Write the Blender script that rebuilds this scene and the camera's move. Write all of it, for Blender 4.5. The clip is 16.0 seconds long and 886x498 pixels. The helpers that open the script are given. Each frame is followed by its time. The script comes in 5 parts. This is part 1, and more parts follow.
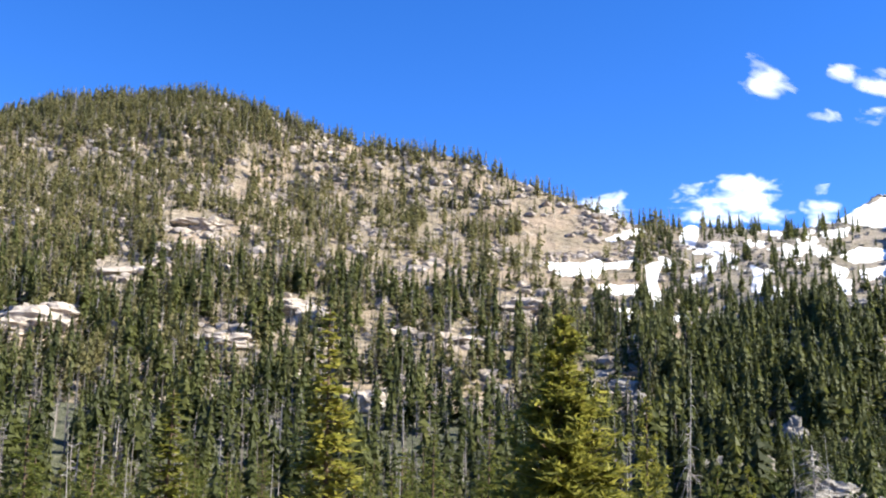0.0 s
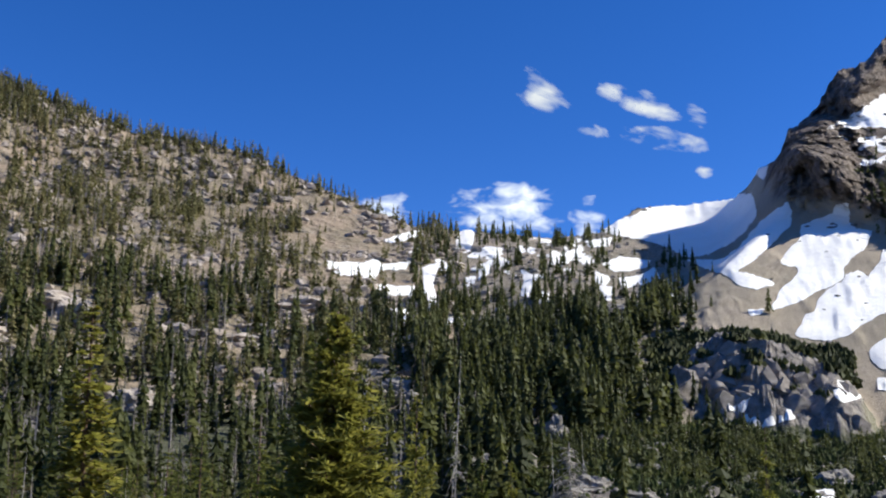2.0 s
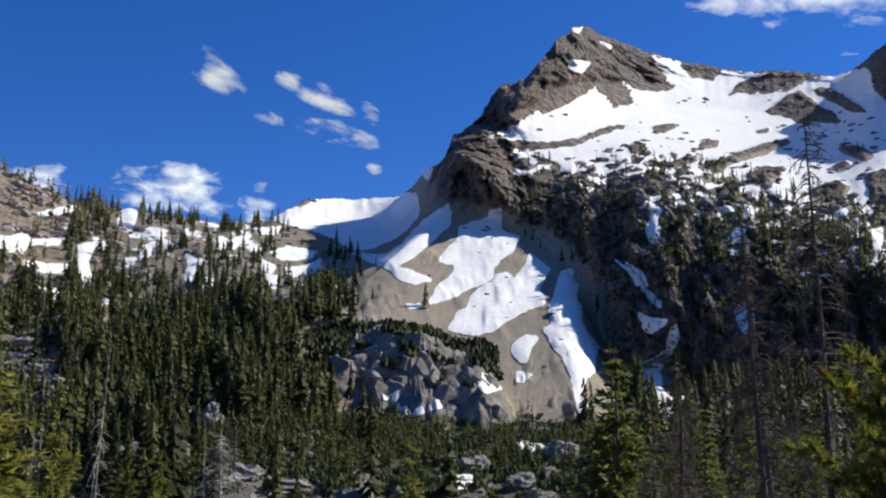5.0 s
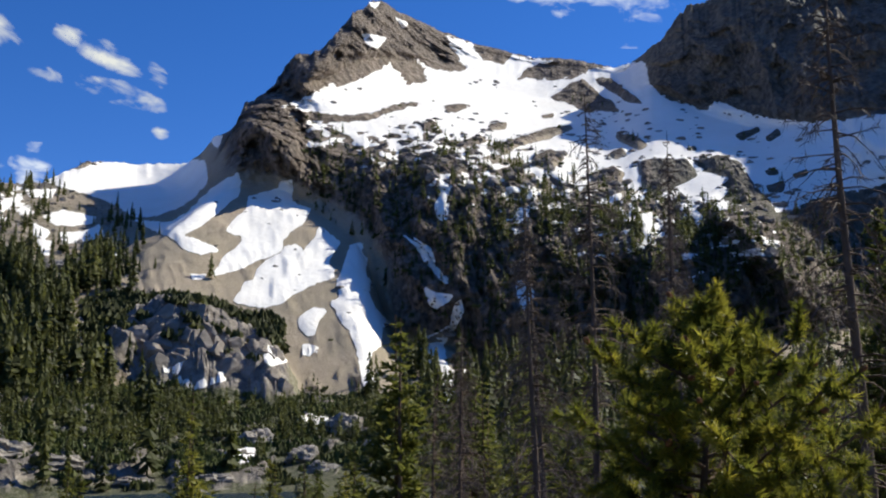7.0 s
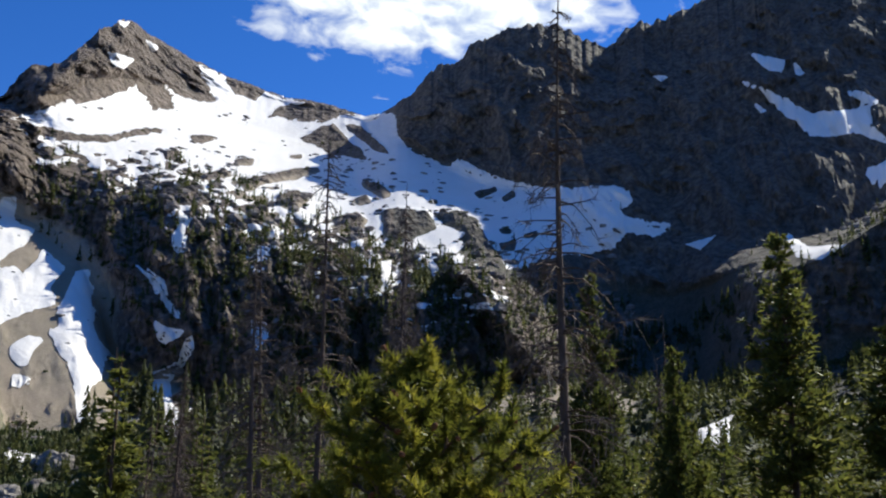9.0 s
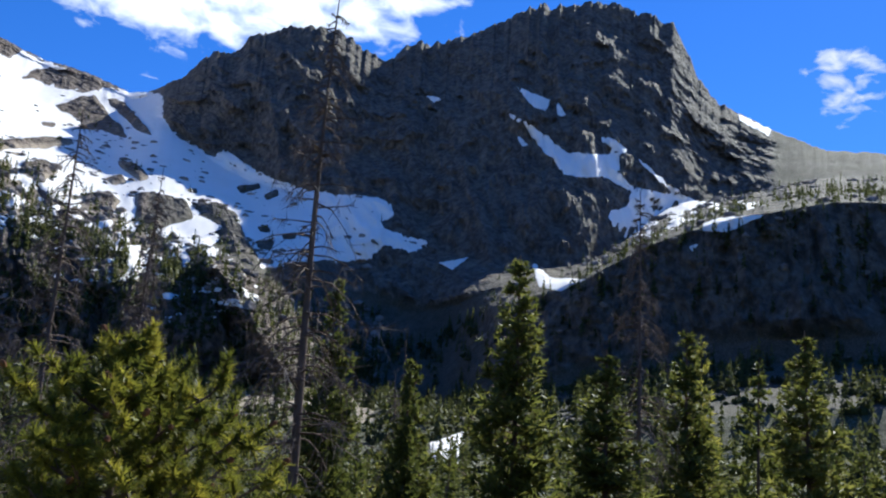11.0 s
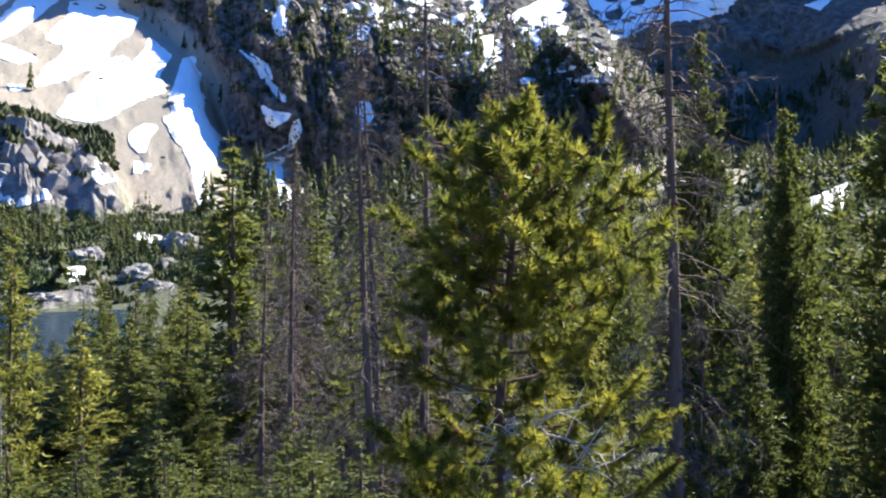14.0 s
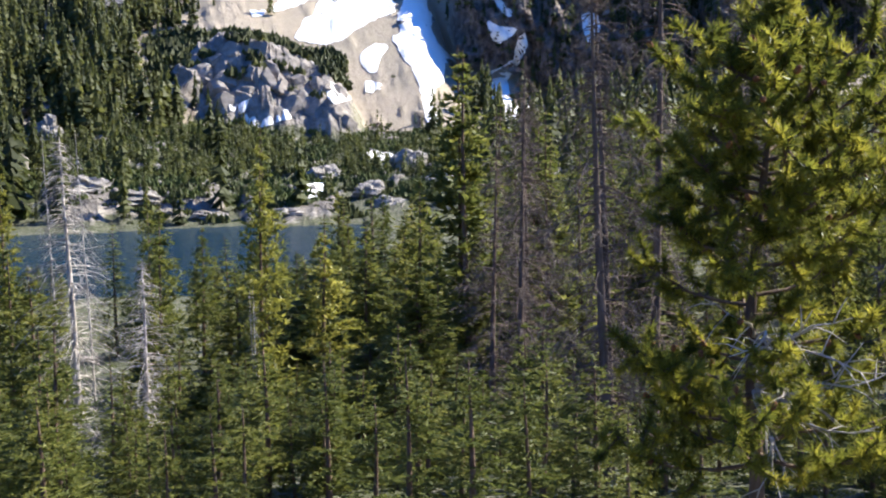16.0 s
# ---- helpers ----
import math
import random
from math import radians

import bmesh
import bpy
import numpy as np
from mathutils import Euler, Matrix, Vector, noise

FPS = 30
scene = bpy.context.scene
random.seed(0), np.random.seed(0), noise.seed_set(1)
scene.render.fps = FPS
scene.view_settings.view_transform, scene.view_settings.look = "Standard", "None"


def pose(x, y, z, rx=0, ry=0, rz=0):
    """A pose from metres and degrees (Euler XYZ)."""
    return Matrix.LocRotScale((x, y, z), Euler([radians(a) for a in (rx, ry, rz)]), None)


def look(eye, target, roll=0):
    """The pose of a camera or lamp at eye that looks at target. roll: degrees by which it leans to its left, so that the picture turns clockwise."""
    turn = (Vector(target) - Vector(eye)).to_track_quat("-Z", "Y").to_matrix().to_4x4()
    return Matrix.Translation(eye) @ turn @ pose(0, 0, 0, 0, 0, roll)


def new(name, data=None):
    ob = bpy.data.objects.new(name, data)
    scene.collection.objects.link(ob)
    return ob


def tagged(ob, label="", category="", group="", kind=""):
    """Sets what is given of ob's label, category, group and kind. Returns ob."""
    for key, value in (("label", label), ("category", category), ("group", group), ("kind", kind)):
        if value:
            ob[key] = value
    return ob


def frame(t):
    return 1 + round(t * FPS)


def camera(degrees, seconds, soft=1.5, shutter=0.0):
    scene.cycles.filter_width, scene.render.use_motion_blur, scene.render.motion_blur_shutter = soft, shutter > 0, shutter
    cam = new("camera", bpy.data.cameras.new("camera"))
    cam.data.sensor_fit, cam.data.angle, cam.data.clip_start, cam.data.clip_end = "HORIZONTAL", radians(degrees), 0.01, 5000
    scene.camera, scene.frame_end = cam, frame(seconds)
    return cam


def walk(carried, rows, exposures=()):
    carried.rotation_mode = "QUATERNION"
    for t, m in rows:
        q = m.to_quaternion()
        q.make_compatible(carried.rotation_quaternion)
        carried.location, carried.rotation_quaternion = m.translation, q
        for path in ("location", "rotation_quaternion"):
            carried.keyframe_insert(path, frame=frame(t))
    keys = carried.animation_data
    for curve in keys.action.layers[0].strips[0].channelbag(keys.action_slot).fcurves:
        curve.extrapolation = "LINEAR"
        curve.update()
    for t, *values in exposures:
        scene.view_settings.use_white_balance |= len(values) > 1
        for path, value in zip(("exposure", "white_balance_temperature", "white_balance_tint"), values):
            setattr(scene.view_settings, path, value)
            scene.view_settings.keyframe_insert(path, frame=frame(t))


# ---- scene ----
cam = camera(47.6, 16.0, soft=2.1, shutter=0.0)
PATH = [
    (0.00, -0.330, 0.170, 0.000, 102.28, -1.00, -0.22),
    (0.50, -0.310, 0.168, 0.000, 102.55, -0.29, -3.37),
    (1.00, -0.290, 0.166, 0.000, 102.26, -0.18, -5.99),
    (1.50, -0.269, 0.164, 0.000, 102.36, -0.55, -9.93),
    (2.00, -0.249, 0.161, 0.000, 102.36, -0.34, -12.89),
    (2.50, -0.229, 0.159, 0.000, 101.51, 0.56, -14.40),
    (3.00, -0.209, 0.157, 0.000, 100.63, 0.56, -18.25),
    (3.50, -0.189, 0.155, 0.000, 100.17, -1.10, -22.30),
    (4.00, -0.168, 0.153, 0.000, 100.10, -1.01, -25.33),
    (4.50, -0.148, 0.151, 0.000, 100.53, -0.37, -28.81),
    (4.70, -0.140, 0.150, 0.000, 101.18, -0.20, -30.12),
    (5.40, -0.125, 0.147, -0.009, 101.68, 0.84, -34.22),
    (6.10, -0.110, 0.144, -0.018, 100.36, 1.82, -38.04),
    (6.80, -0.094, 0.141, -0.027, 99.89, 1.25, -42.54),
    (7.00, -0.090, 0.140, -0.030, 100.13, 0.73, -44.02),
    (7.50, -0.060, 0.080, 0.000, 101.81, 2.13, -46.55),
    (8.00, -0.040, 0.060, 0.030, 103.32, 1.29, -51.59),
    (8.50, -0.025, 0.037, 0.025, 103.37, 0.59, -54.89),
    (9.00, -0.010, 0.015, 0.020, 102.50, -0.47, -59.28),
    (9.50, -0.003, 0.004, 0.020, 101.89, -0.61, -64.48),
    (9.70, 0.000, 0.000, 0.020, 102.01, -0.18, -66.81),
    (10.22, 0.026, -0.041, 0.000, 102.83, -0.70, -71.68),
    (10.75, 0.052, -0.083, -0.020, 103.57, -2.94, -74.05),
    (11.28, 0.079, -0.124, -0.040, 102.67, -4.53, -73.88),
    (11.80, 0.105, -0.165, -0.060, 98.57, -3.07, -71.17),
    (12.00, 0.095, -0.146, -0.077, 96.20, -1.64, -69.64),
    (12.50, 0.070, -0.100, -0.120, 93.97, -0.15, -64.34),
    (13.00, 0.045, -0.065, -0.155, 92.47, 0.55, -60.16),
    (13.50, 0.020, -0.030, -0.190, 90.71, 0.82, -57.08),
    (14.00, 0.003, -0.003, -0.207, 89.85, 0.57, -53.20),
    (14.50, -0.013, 0.023, -0.223, 88.92, 0.21, -49.52),
    (15.00, -0.030, 0.050, -0.240, 88.09, 0.03, -45.93),
    (15.50, -0.052, 0.085, -0.250, 86.54, -0.22, -43.41),
    (16.00, -0.075, 0.120, -0.260, 85.24, 1.05, -40.42),
]
walk(cam, [(t, pose(x, y, z, rx, ry, rz)) for t, x, y, z, rx, ry, rz in PATH],
     exposures=[(0.0, 1.58, 6550, 5), (0.5, 1.0, 6450, 4), (1.0, 0.74, 6400, 4), (1.5, 0.62, 6100, 4), (2.0, 0.66, 6250, 6), (2.5, 0.38, 5650, 4), (3.5, 0.26, 5750, 5), (4.7, 0.36, 6200, 6), (7.0, 0.60, 6800, 4), (8.0, 0.54, 6550, 5), (9.0, 0.56, 6500, 4), (9.5, 0.74, 6500, 4), (9.7, 0.76, 6450, 4), (11.8, 1.1, 6100, 3), (12.5, 1.74, 6300, 4), (13.5, 1.9, 6150, 5), (15.0, 1.95, 6150, 7), (16.0, 1.76, 6350, 8)])

# ---- light ----
SUN_AZ, SUN_EL = 104.0, 40.8
world = bpy.data.worlds.new("world")
scene.world = world
world.use_nodes = True
wn = world.node_tree
sky = wn.nodes.new("ShaderNodeTexSky")
sky.sky_type = 'NISHITA'
sky.sun_disc = False
sky.sun_elevation = radians(SUN_EL)
sky.sun_rotation = radians(SUN_AZ)
sky.altitude = 2600
sky.air_density = 1.0
sky.dust_density = 0.15
sky.ozone_density = 4.0
wn.nodes["Background"].inputs["Strength"].default_value = 0.094
tone = wn.nodes.new("ShaderNodeHueSaturation")
tone.inputs["Saturation"].default_value = 1.26
wn.links.new(sky.outputs["Color"], tone.inputs["Color"])
tint = wn.nodes.new("ShaderNodeMix")
tint.data_type, tint.blend_type = 'RGBA', 'MULTIPLY'
tint.inputs[0].default_value = 1.0
tint.inputs[7].default_value = (0.88, 0.80, 1.10, 1)
wn.links.new(tone.outputs["Color"], tint.inputs[6])
wn.links.new(tint.outputs[2], wn.nodes["Background"].inputs["Color"])
sun_data = bpy.data.lights.new("sun", 'SUN')
sun_data.energy, sun_data.angle, sun_data.color = 4.2, radians(0.53), (1.0, 0.965, 0.89)
sun = new("sun", sun_data)
sun_way = Vector((math.sin(radians(SUN_AZ)) * math.cos(radians(SUN_EL)), math.cos(radians(SUN_AZ)) * math.cos(radians(SUN_EL)), math.sin(radians(SUN_EL))))
sun.matrix_world = look(sun_way * 100, (0, 0, 0))

# ---- materials ----
def material(name, rough=0.9):
    m = bpy.data.materials.new(name)
    m.use_nodes = True
    t = m.node_tree
    b = t.nodes["Principled BSDF"]
    b.inputs["Roughness"].default_value = rough
    b.inputs["Specular IOR Level"].default_value = 0.25
    return m, t, b


def noise_node(t, scale, detail=6, rough=0.6, coords=None, stretch=None, kind="ShaderNodeTexNoise"):
    n = t.nodes.new(kind)
    n.inputs["Scale"].default_value = scale
    if kind == "ShaderNodeTexNoise":
        n.inputs["Detail"].default_value = detail
        n.inputs["Roughness"].default_value = rough
    if coords is None:
        coords = t.nodes.new("ShaderNodeTexCoord").outputs["Object"]
    if stretch:
        mp = t.nodes.new("ShaderNodeMapping")
        mp.inputs["Scale"].default_value = stretch
        t.links.new(coords, mp.inputs["Vector"])
        coords = mp.outputs["Vector"]
    t.links.new(coords, n.inputs["Vector"])
    return n


def ramp(t, source, *stops):
    r = t.nodes.new("ShaderNodeValToRGB")
    e = r.color_ramp.elements
    while len(e) < len(stops):
        e.new(0.5)
    for k, (p, c) in enumerate(stops):
        e[k].position = p
        e[k].color = (*c, 1) if len(c) == 3 else c
    t.links.new(source, r.inputs["Fac"])
    return r.outputs["Color"]


def blend(t, fac, a, b, how='MIX'):
    m = t.nodes.new("ShaderNodeMix")
    m.data_type, m.blend_type = 'RGBA', how
    for key, v in ((0, fac), (6, a), (7, b)):
        if isinstance(v, bpy.types.NodeSocket):
            t.links.new(v, m.inputs[key])
        elif key == 0:
            m.inputs[0].default_value = v
        else:
            m.inputs[key].default_value = (*v, 1)
    return m.outputs[2]


def bump(t, b, height, strength, distance):
    n = t.nodes.new("ShaderNodeBump")
    n.inputs["Strength"].default_value = strength
    n.inputs["Distance"].default_value = distance
    t.links.new(height, n.inputs["Height"])
    t.links.new(n.outputs["Normal"], b.inputs["Normal"])
    return n


def attribute(t, name):
    a = t.nodes.new("ShaderNodeAttribute")
    a.attribute_name = name
    return a.outputs["Fac"]


def rock_material(name, dark, mid, light, soil, soil2, stones=0.55, relief=0.9):
    """Bedrock where the attribute stone is 1, earth, scree and low herbs where it is 0."""
    m, t, b = material(name, 0.92)
    big = noise_node(t, 0.018, 5, 0.6)
    fine = noise_node(t, 0.22, 7, 0.68)
    streak = noise_node(t, 0.09, 6, 0.62, stretch=(1, 1, 0.28))
    crack = noise_node(t, 0.16, kind="ShaderNodeTexVoronoi")
    rocks = ramp(t, streak.outputs["Fac"], (0.32, dark), (0.5, mid), (0.7, light))
    rocks = blend(t, 0.55, rocks, ramp(t, fine.outputs["Fac"], (0.35, dark), (0.5, mid), (0.66, light)))
    rocks = blend(t, ramp(t, crack.outputs["Distance"], (0.0, (0.5,) * 3), (0.5, (0, 0, 0))), rocks, light)
    earth = blend(t, ramp(t, big.outputs["Fac"], (0.40, (0,) * 3), (0.56, (1,) * 3)), soil, soil2)
    earth = blend(t, stones, earth, ramp(t, fine.outputs["Fac"], (0.3, soil2), (0.62, light)), 'MIX')
    pebble = noise_node(t, 2.4, kind="ShaderNodeTexVoronoi")
    earth = blend(t, 0.3, earth, ramp(t, pebble.outputs["Color"], (0.25, tuple(c * 0.55 for c in soil2)), (0.55, soil), (0.9, light)))
    edge = t.nodes.new("ShaderNodeMath")
    edge.operation = 'MULTIPLY_ADD'
    edge.inputs[1].default_value = 0.9
    t.links.new(fine.outputs["Fac"], edge.inputs[0])
    add = t.nodes.new("ShaderNodeMath")
    t.links.new(edge.outputs[0], add.inputs[0])
    t.links.new(attribute(t, "stone"), add.inputs[1])
    edge.inputs[2].default_value = -0.45
    fac = ramp(t, add.outputs[0], (0.4, (0,) * 3), (0.6, (1,) * 3))
    t.links.new(blend(t, fac, earth, rocks), b.inputs["Base Color"])
    block = noise_node(t, 0.11, kind="ShaderNodeTexVoronoi")
    grit = noise_node(t, 0.7, 5, 0.75)
    first = t.nodes.new("ShaderNodeBump")
    first.inputs["Distance"].default_value = 6.0
    hard = t.nodes.new("ShaderNodeMapRange")
    hard.inputs["To Min"].default_value, hard.inputs["To Max"].default_value = 0.06, relief
    t.links.new(attribute(t, "stone"), hard.inputs["Value"])
    t.links.new(hard.outputs[0], first.inputs["Strength"])
    t.links.new(block.outputs["Distance"], first.inputs["Height"])
    second = bump(t, b, fine.outputs["Fac"], 1.0, 4.0)
    t.links.new(hard.outputs[0], second.inputs["Strength"])
    t.links.new(first.outputs["Normal"], second.inputs["Normal"])
    third = bump(t, b, grit.outputs["Fac"], 0.8, 1.0)
    t.links.new(second.outputs["Normal"], third.inputs["Normal"])
    return m


MAT_SLOPE = rock_material("granite_slope", (0.13, 0.10, 0.072), (0.31, 0.25, 0.185), (0.52, 0.43, 0.33), (0.30, 0.20, 0.13), (0.13, 0.105, 0.055), 0.42)
MAT_SADDLE = rock_material("grey_saddle_rock", (0.13, 0.105, 0.085), (0.33, 0.27, 0.215), (0.52, 0.44, 0.36), (0.29, 0.22, 0.16), (0.13, 0.11, 0.06), 0.4)
MAT_PEAK = rock_material("brown_peak_rock", (0.042, 0.032, 0.026), (0.15, 0.114, 0.088), (0.40, 0.315, 0.245), (0.45, 0.36, 0.26), (0.33, 0.275, 0.19), 0.4)
# grey rock set darker and warmer, so its colour deepens the wall's shade
MAT_WALL = rock_material("shaded_grey_wall_rock", (0.036, 0.031, 0.025), (0.115, 0.097, 0.077), (0.27, 0.225, 0.172), (0.09, 0.079, 0.06), (0.04, 0.042, 0.022), 0.3, 0.6)
MAT_CRAG = rock_material("grey_crag_rock", (0.09, 0.075, 0.063), (0.27, 0.23, 0.195), (0.50, 0.44, 0.385), (0.20, 0.18, 0.10), (0.10, 0.10, 0.045), 0.3, 0.6)
MAT_GROUND = rock_material("forest_floor", (0.13, 0.108, 0.088), (0.26, 0.22, 0.18), (0.40, 0.345, 0.285), (0.07, 0.075, 0.026), (0.04, 0.05, 0.017), 0.2)


def boulder_material(name, dark, mid, light, scale):
    m, t, b = material(name, 0.9)
    co = t.nodes.new("ShaderNodeTexCoord").outputs["Object"]
    n = noise_node(t, scale, 8, 0.66, coords=co, stretch=(1, 1, 2.0))
    v = noise_node(t, scale * 0.4, 4, 0.6, coords=co)
    col = ramp(t, n.outputs["Fac"], (0.30, dark), (0.48, mid), (0.66, light))
    col = blend(t, 0.4, col, ramp(t, v.outputs["Fac"], (0.4, dark), (0.6, light)))
    g = t.nodes.new("ShaderNodeNewGeometry")
    col = blend(t, 0.35, col, ramp(t, g.outputs["Random Per Island"], (0.0, dark), (0.5, mid), (1.0, light)))
    t.links.new(col, b.inputs["Base Color"])
    bump(t, b, n.outputs["Fac"], 0.9, 1.0)
    return m


def snow_material():
    m, t, b = material("old_snow", 0.75)
    big = noise_node(t, 0.03, 5, 0.6)
    fine = noise_node(t, 0.35, 5, 0.6)
    col = blend(t, ramp(t, big.outputs["Fac"], (0.4, (0,) * 3), (0.75, (0.5,) * 3)), (0.96, 0.905, 0.835), (0.86, 0.79, 0.70))
    t.links.new(col, b.inputs["Base Color"])
    bump(t, b, fine.outputs["Fac"], 0.35, 1.2)
    return m


def needle_material(name, low, mid, high, rough=0.6, glow=0.4, tufts=False):
    m, t, b = material(name, rough)
    g = t.nodes.new("ShaderNodeNewGeometry")
    info = t.nodes.new("ShaderNodeObjectInfo")
    mix = t.nodes.new("ShaderNodeMath")
    mix.operation = 'MULTIPLY_ADD'
    mix.inputs[1].default_value = 0.35
    t.links.new(attribute(t, "tone") if tufts else info.outputs["Random"], mix.inputs[0])
    if tufts:   # each tuft keeps its own tone
        mix.inputs[1].default_value = 0.7
    sc = t.nodes.new("ShaderNodeMath")
    sc.operation = 'MULTIPLY'
    sc.inputs[1].default_value = 0.3 if tufts else 0.65
    t.links.new(g.outputs["Random Per Island"], sc.inputs[0])
    t.links.new(sc.outputs[0], mix.inputs[2])
    t.links.new(ramp(t, mix.outputs[0], (0.05, low), (0.5, mid), (0.95, high)), b.inputs["Base Color"])
    # light passes through the needles
    through_light = t.nodes.new("ShaderNodeBsdfTranslucent")
    t.links.new(b.inputs["Base Color"].links[0].from_socket, through_light.inputs["Color"])
    both = t.nodes.new("ShaderNodeMixShader")
    both.inputs[0].default_value = glow
    t.links.new(b.outputs[0], both.inputs[1])
    t.links.new(through_light.outputs[0], both.inputs[2])
    t.links.new(both.outputs[0], t.nodes["Material Output"].inputs["Surface"])
    return m


def bark_material(name, low, high):
    m, t, b = material(name, 0.95)
    n = noise_node(t, 3.0, 7, 0.7, stretch=(1, 1, 0.2))
    t.links.new(ramp(t, n.outputs["Fac"], (0.35, low), (0.68, high)), b.inputs["Base Color"])
    bump(t, b, n.outputs["Fac"], 0.8, 0.05)
    return m


def water_material():
    m, t, b = material("lake_water", 0.1)
    b.inputs["Base Color"].default_value = (0.006, 0.024, 0.045, 1)
    b.inputs["Specular IOR Level"].default_value = 0.009
    n = noise_node(t, 0.9, 4, 0.6, stretch=(1, 2.0, 1))
    bump(t, b, n.outputs["Fac"], 1.0, 0.7)
    return m


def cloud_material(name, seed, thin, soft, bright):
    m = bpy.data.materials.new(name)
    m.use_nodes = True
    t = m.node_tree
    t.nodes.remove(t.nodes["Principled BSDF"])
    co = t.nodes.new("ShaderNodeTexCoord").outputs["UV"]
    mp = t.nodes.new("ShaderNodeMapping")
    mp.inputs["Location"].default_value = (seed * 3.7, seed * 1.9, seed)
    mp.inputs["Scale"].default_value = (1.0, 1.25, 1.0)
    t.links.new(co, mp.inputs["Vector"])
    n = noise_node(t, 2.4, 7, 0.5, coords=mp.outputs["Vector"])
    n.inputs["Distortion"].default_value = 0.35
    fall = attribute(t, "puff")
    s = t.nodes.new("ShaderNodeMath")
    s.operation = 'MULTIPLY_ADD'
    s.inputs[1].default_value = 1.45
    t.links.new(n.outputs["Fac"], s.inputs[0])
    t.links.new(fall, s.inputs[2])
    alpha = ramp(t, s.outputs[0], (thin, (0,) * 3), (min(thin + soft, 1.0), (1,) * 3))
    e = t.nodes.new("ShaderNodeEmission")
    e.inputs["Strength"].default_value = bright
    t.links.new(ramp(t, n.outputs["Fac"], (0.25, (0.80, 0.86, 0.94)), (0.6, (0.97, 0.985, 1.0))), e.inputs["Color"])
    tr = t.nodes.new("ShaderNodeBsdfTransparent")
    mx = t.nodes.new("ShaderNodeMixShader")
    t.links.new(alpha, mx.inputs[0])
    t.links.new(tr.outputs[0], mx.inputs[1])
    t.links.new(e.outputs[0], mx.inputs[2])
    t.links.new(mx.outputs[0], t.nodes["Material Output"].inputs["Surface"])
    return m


MAT_SNOW = snow_material()
MAT_FIR = needle_material("fir_needles", (0.04, 0.047, 0.015), (0.085, 0.094, 0.026), (0.155, 0.155, 0.045), 0.6, 0.5, True)
MAT_PINE = needle_material("pine_needles", (0.072, 0.082, 0.015), (0.18, 0.185, 0.026), (0.39, 0.34, 0.048), 0.45, 0.6, True)
# sunlight painted into SUNFIR and SUNPINE; only a yellow-green tone in LODGE_MID
MAT_SUNNY = needle_material("sunlit_yellow_green_needles", (0.10, 0.105, 0.02), (0.27, 0.26, 0.05), (0.48, 0.42, 0.09), 0.5, 0.5)
MAT_FAR = needle_material("distant_needles", (0.08, 0.078, 0.03), (0.16, 0.147, 0.055), (0.27, 0.23, 0.10), 0.6, 0.5, True)
MAT_MEADOW = needle_material("meadow_leaves", (0.055, 0.07, 0.02), (0.10, 0.125, 0.032), (0.17, 0.185, 0.05), 0.6, 0.5, True)
MAT_DEADFAR = needle_material("distant_dead_twigs", (0.12, 0.10, 0.085), (0.2, 0.17, 0.15), (0.32, 0.28, 0.25), 0.9, 0.1, True)
MAT_BARK = bark_material("brown_bark", (0.075, 0.045, 0.03), (0.23, 0.155, 0.108))
MAT_DEADBARK = bark_material("reddish_dead_bark", (0.06, 0.042, 0.034), (0.21, 0.15, 0.115))
MAT_SILVER = bark_material("silvery_dead_wood", (0.30, 0.255, 0.215), (0.66, 0.585, 0.51))
MAT_WATER = water_material()
MAT_FIRNEAR = needle_material("near_fir_needles", (0.058, 0.07, 0.018), (0.13, 0.145, 0.032), (0.26, 0.25, 0.058), 0.55, 0.5)
MAT_PINEFAR = needle_material("lodgepole_needles", (0.06, 0.074, 0.018), (0.135, 0.148, 0.032), (0.27, 0.255, 0.058), 0.55, 0.52)
MAT_GREYTWIG = needle_material("grey_dead_twigs", (0.13, 0.12, 0.11), (0.22, 0.205, 0.19), (0.33, 0.31, 0.29), 0.9, 0.1)
MAT_TWIG = needle_material("brown_dead_twigs", (0.085, 0.063, 0.052), (0.165, 0.13, 0.11), (0.27, 0.22, 0.185), 0.9, 0.1)
MAT_CONE = bark_material("rusty_pine_cone", (0.10, 0.035, 0.015), (0.30, 0.13, 0.05))
MAT_GRANITE = boulder_material("pale_granite", (0.10, 0.088, 0.07), (0.23, 0.2, 0.165), (0.38, 0.335, 0.285), 0.35)
MAT_TAN = boulder_material("tan_granite", (0.17, 0.135, 0.105), (0.34, 0.275, 0.22), (0.52, 0.44, 0.365), 0.3)
MAT_KNOLL = boulder_material("dark_grey_rock", (0.08, 0.065, 0.053), (0.20, 0.166, 0.137), (0.41, 0.35, 0.297), 0.3)

# ---- the lie of the land ----
def lattice(ix, iy, iz):
    h = (ix * 374761393 + iy * 668265263 + iz * 2147483647) & 0xFFFFFFFF
    h = ((h ^ (h >> 13)) * 1274126177) & 0xFFFFFFFF
    h = ((h ^ (h >> 16)) * 2246822519) & 0xFFFFFFFF
    return ((h ^ (h >> 15)) & 0xFFFFFF) / float(0xFFFFFF)


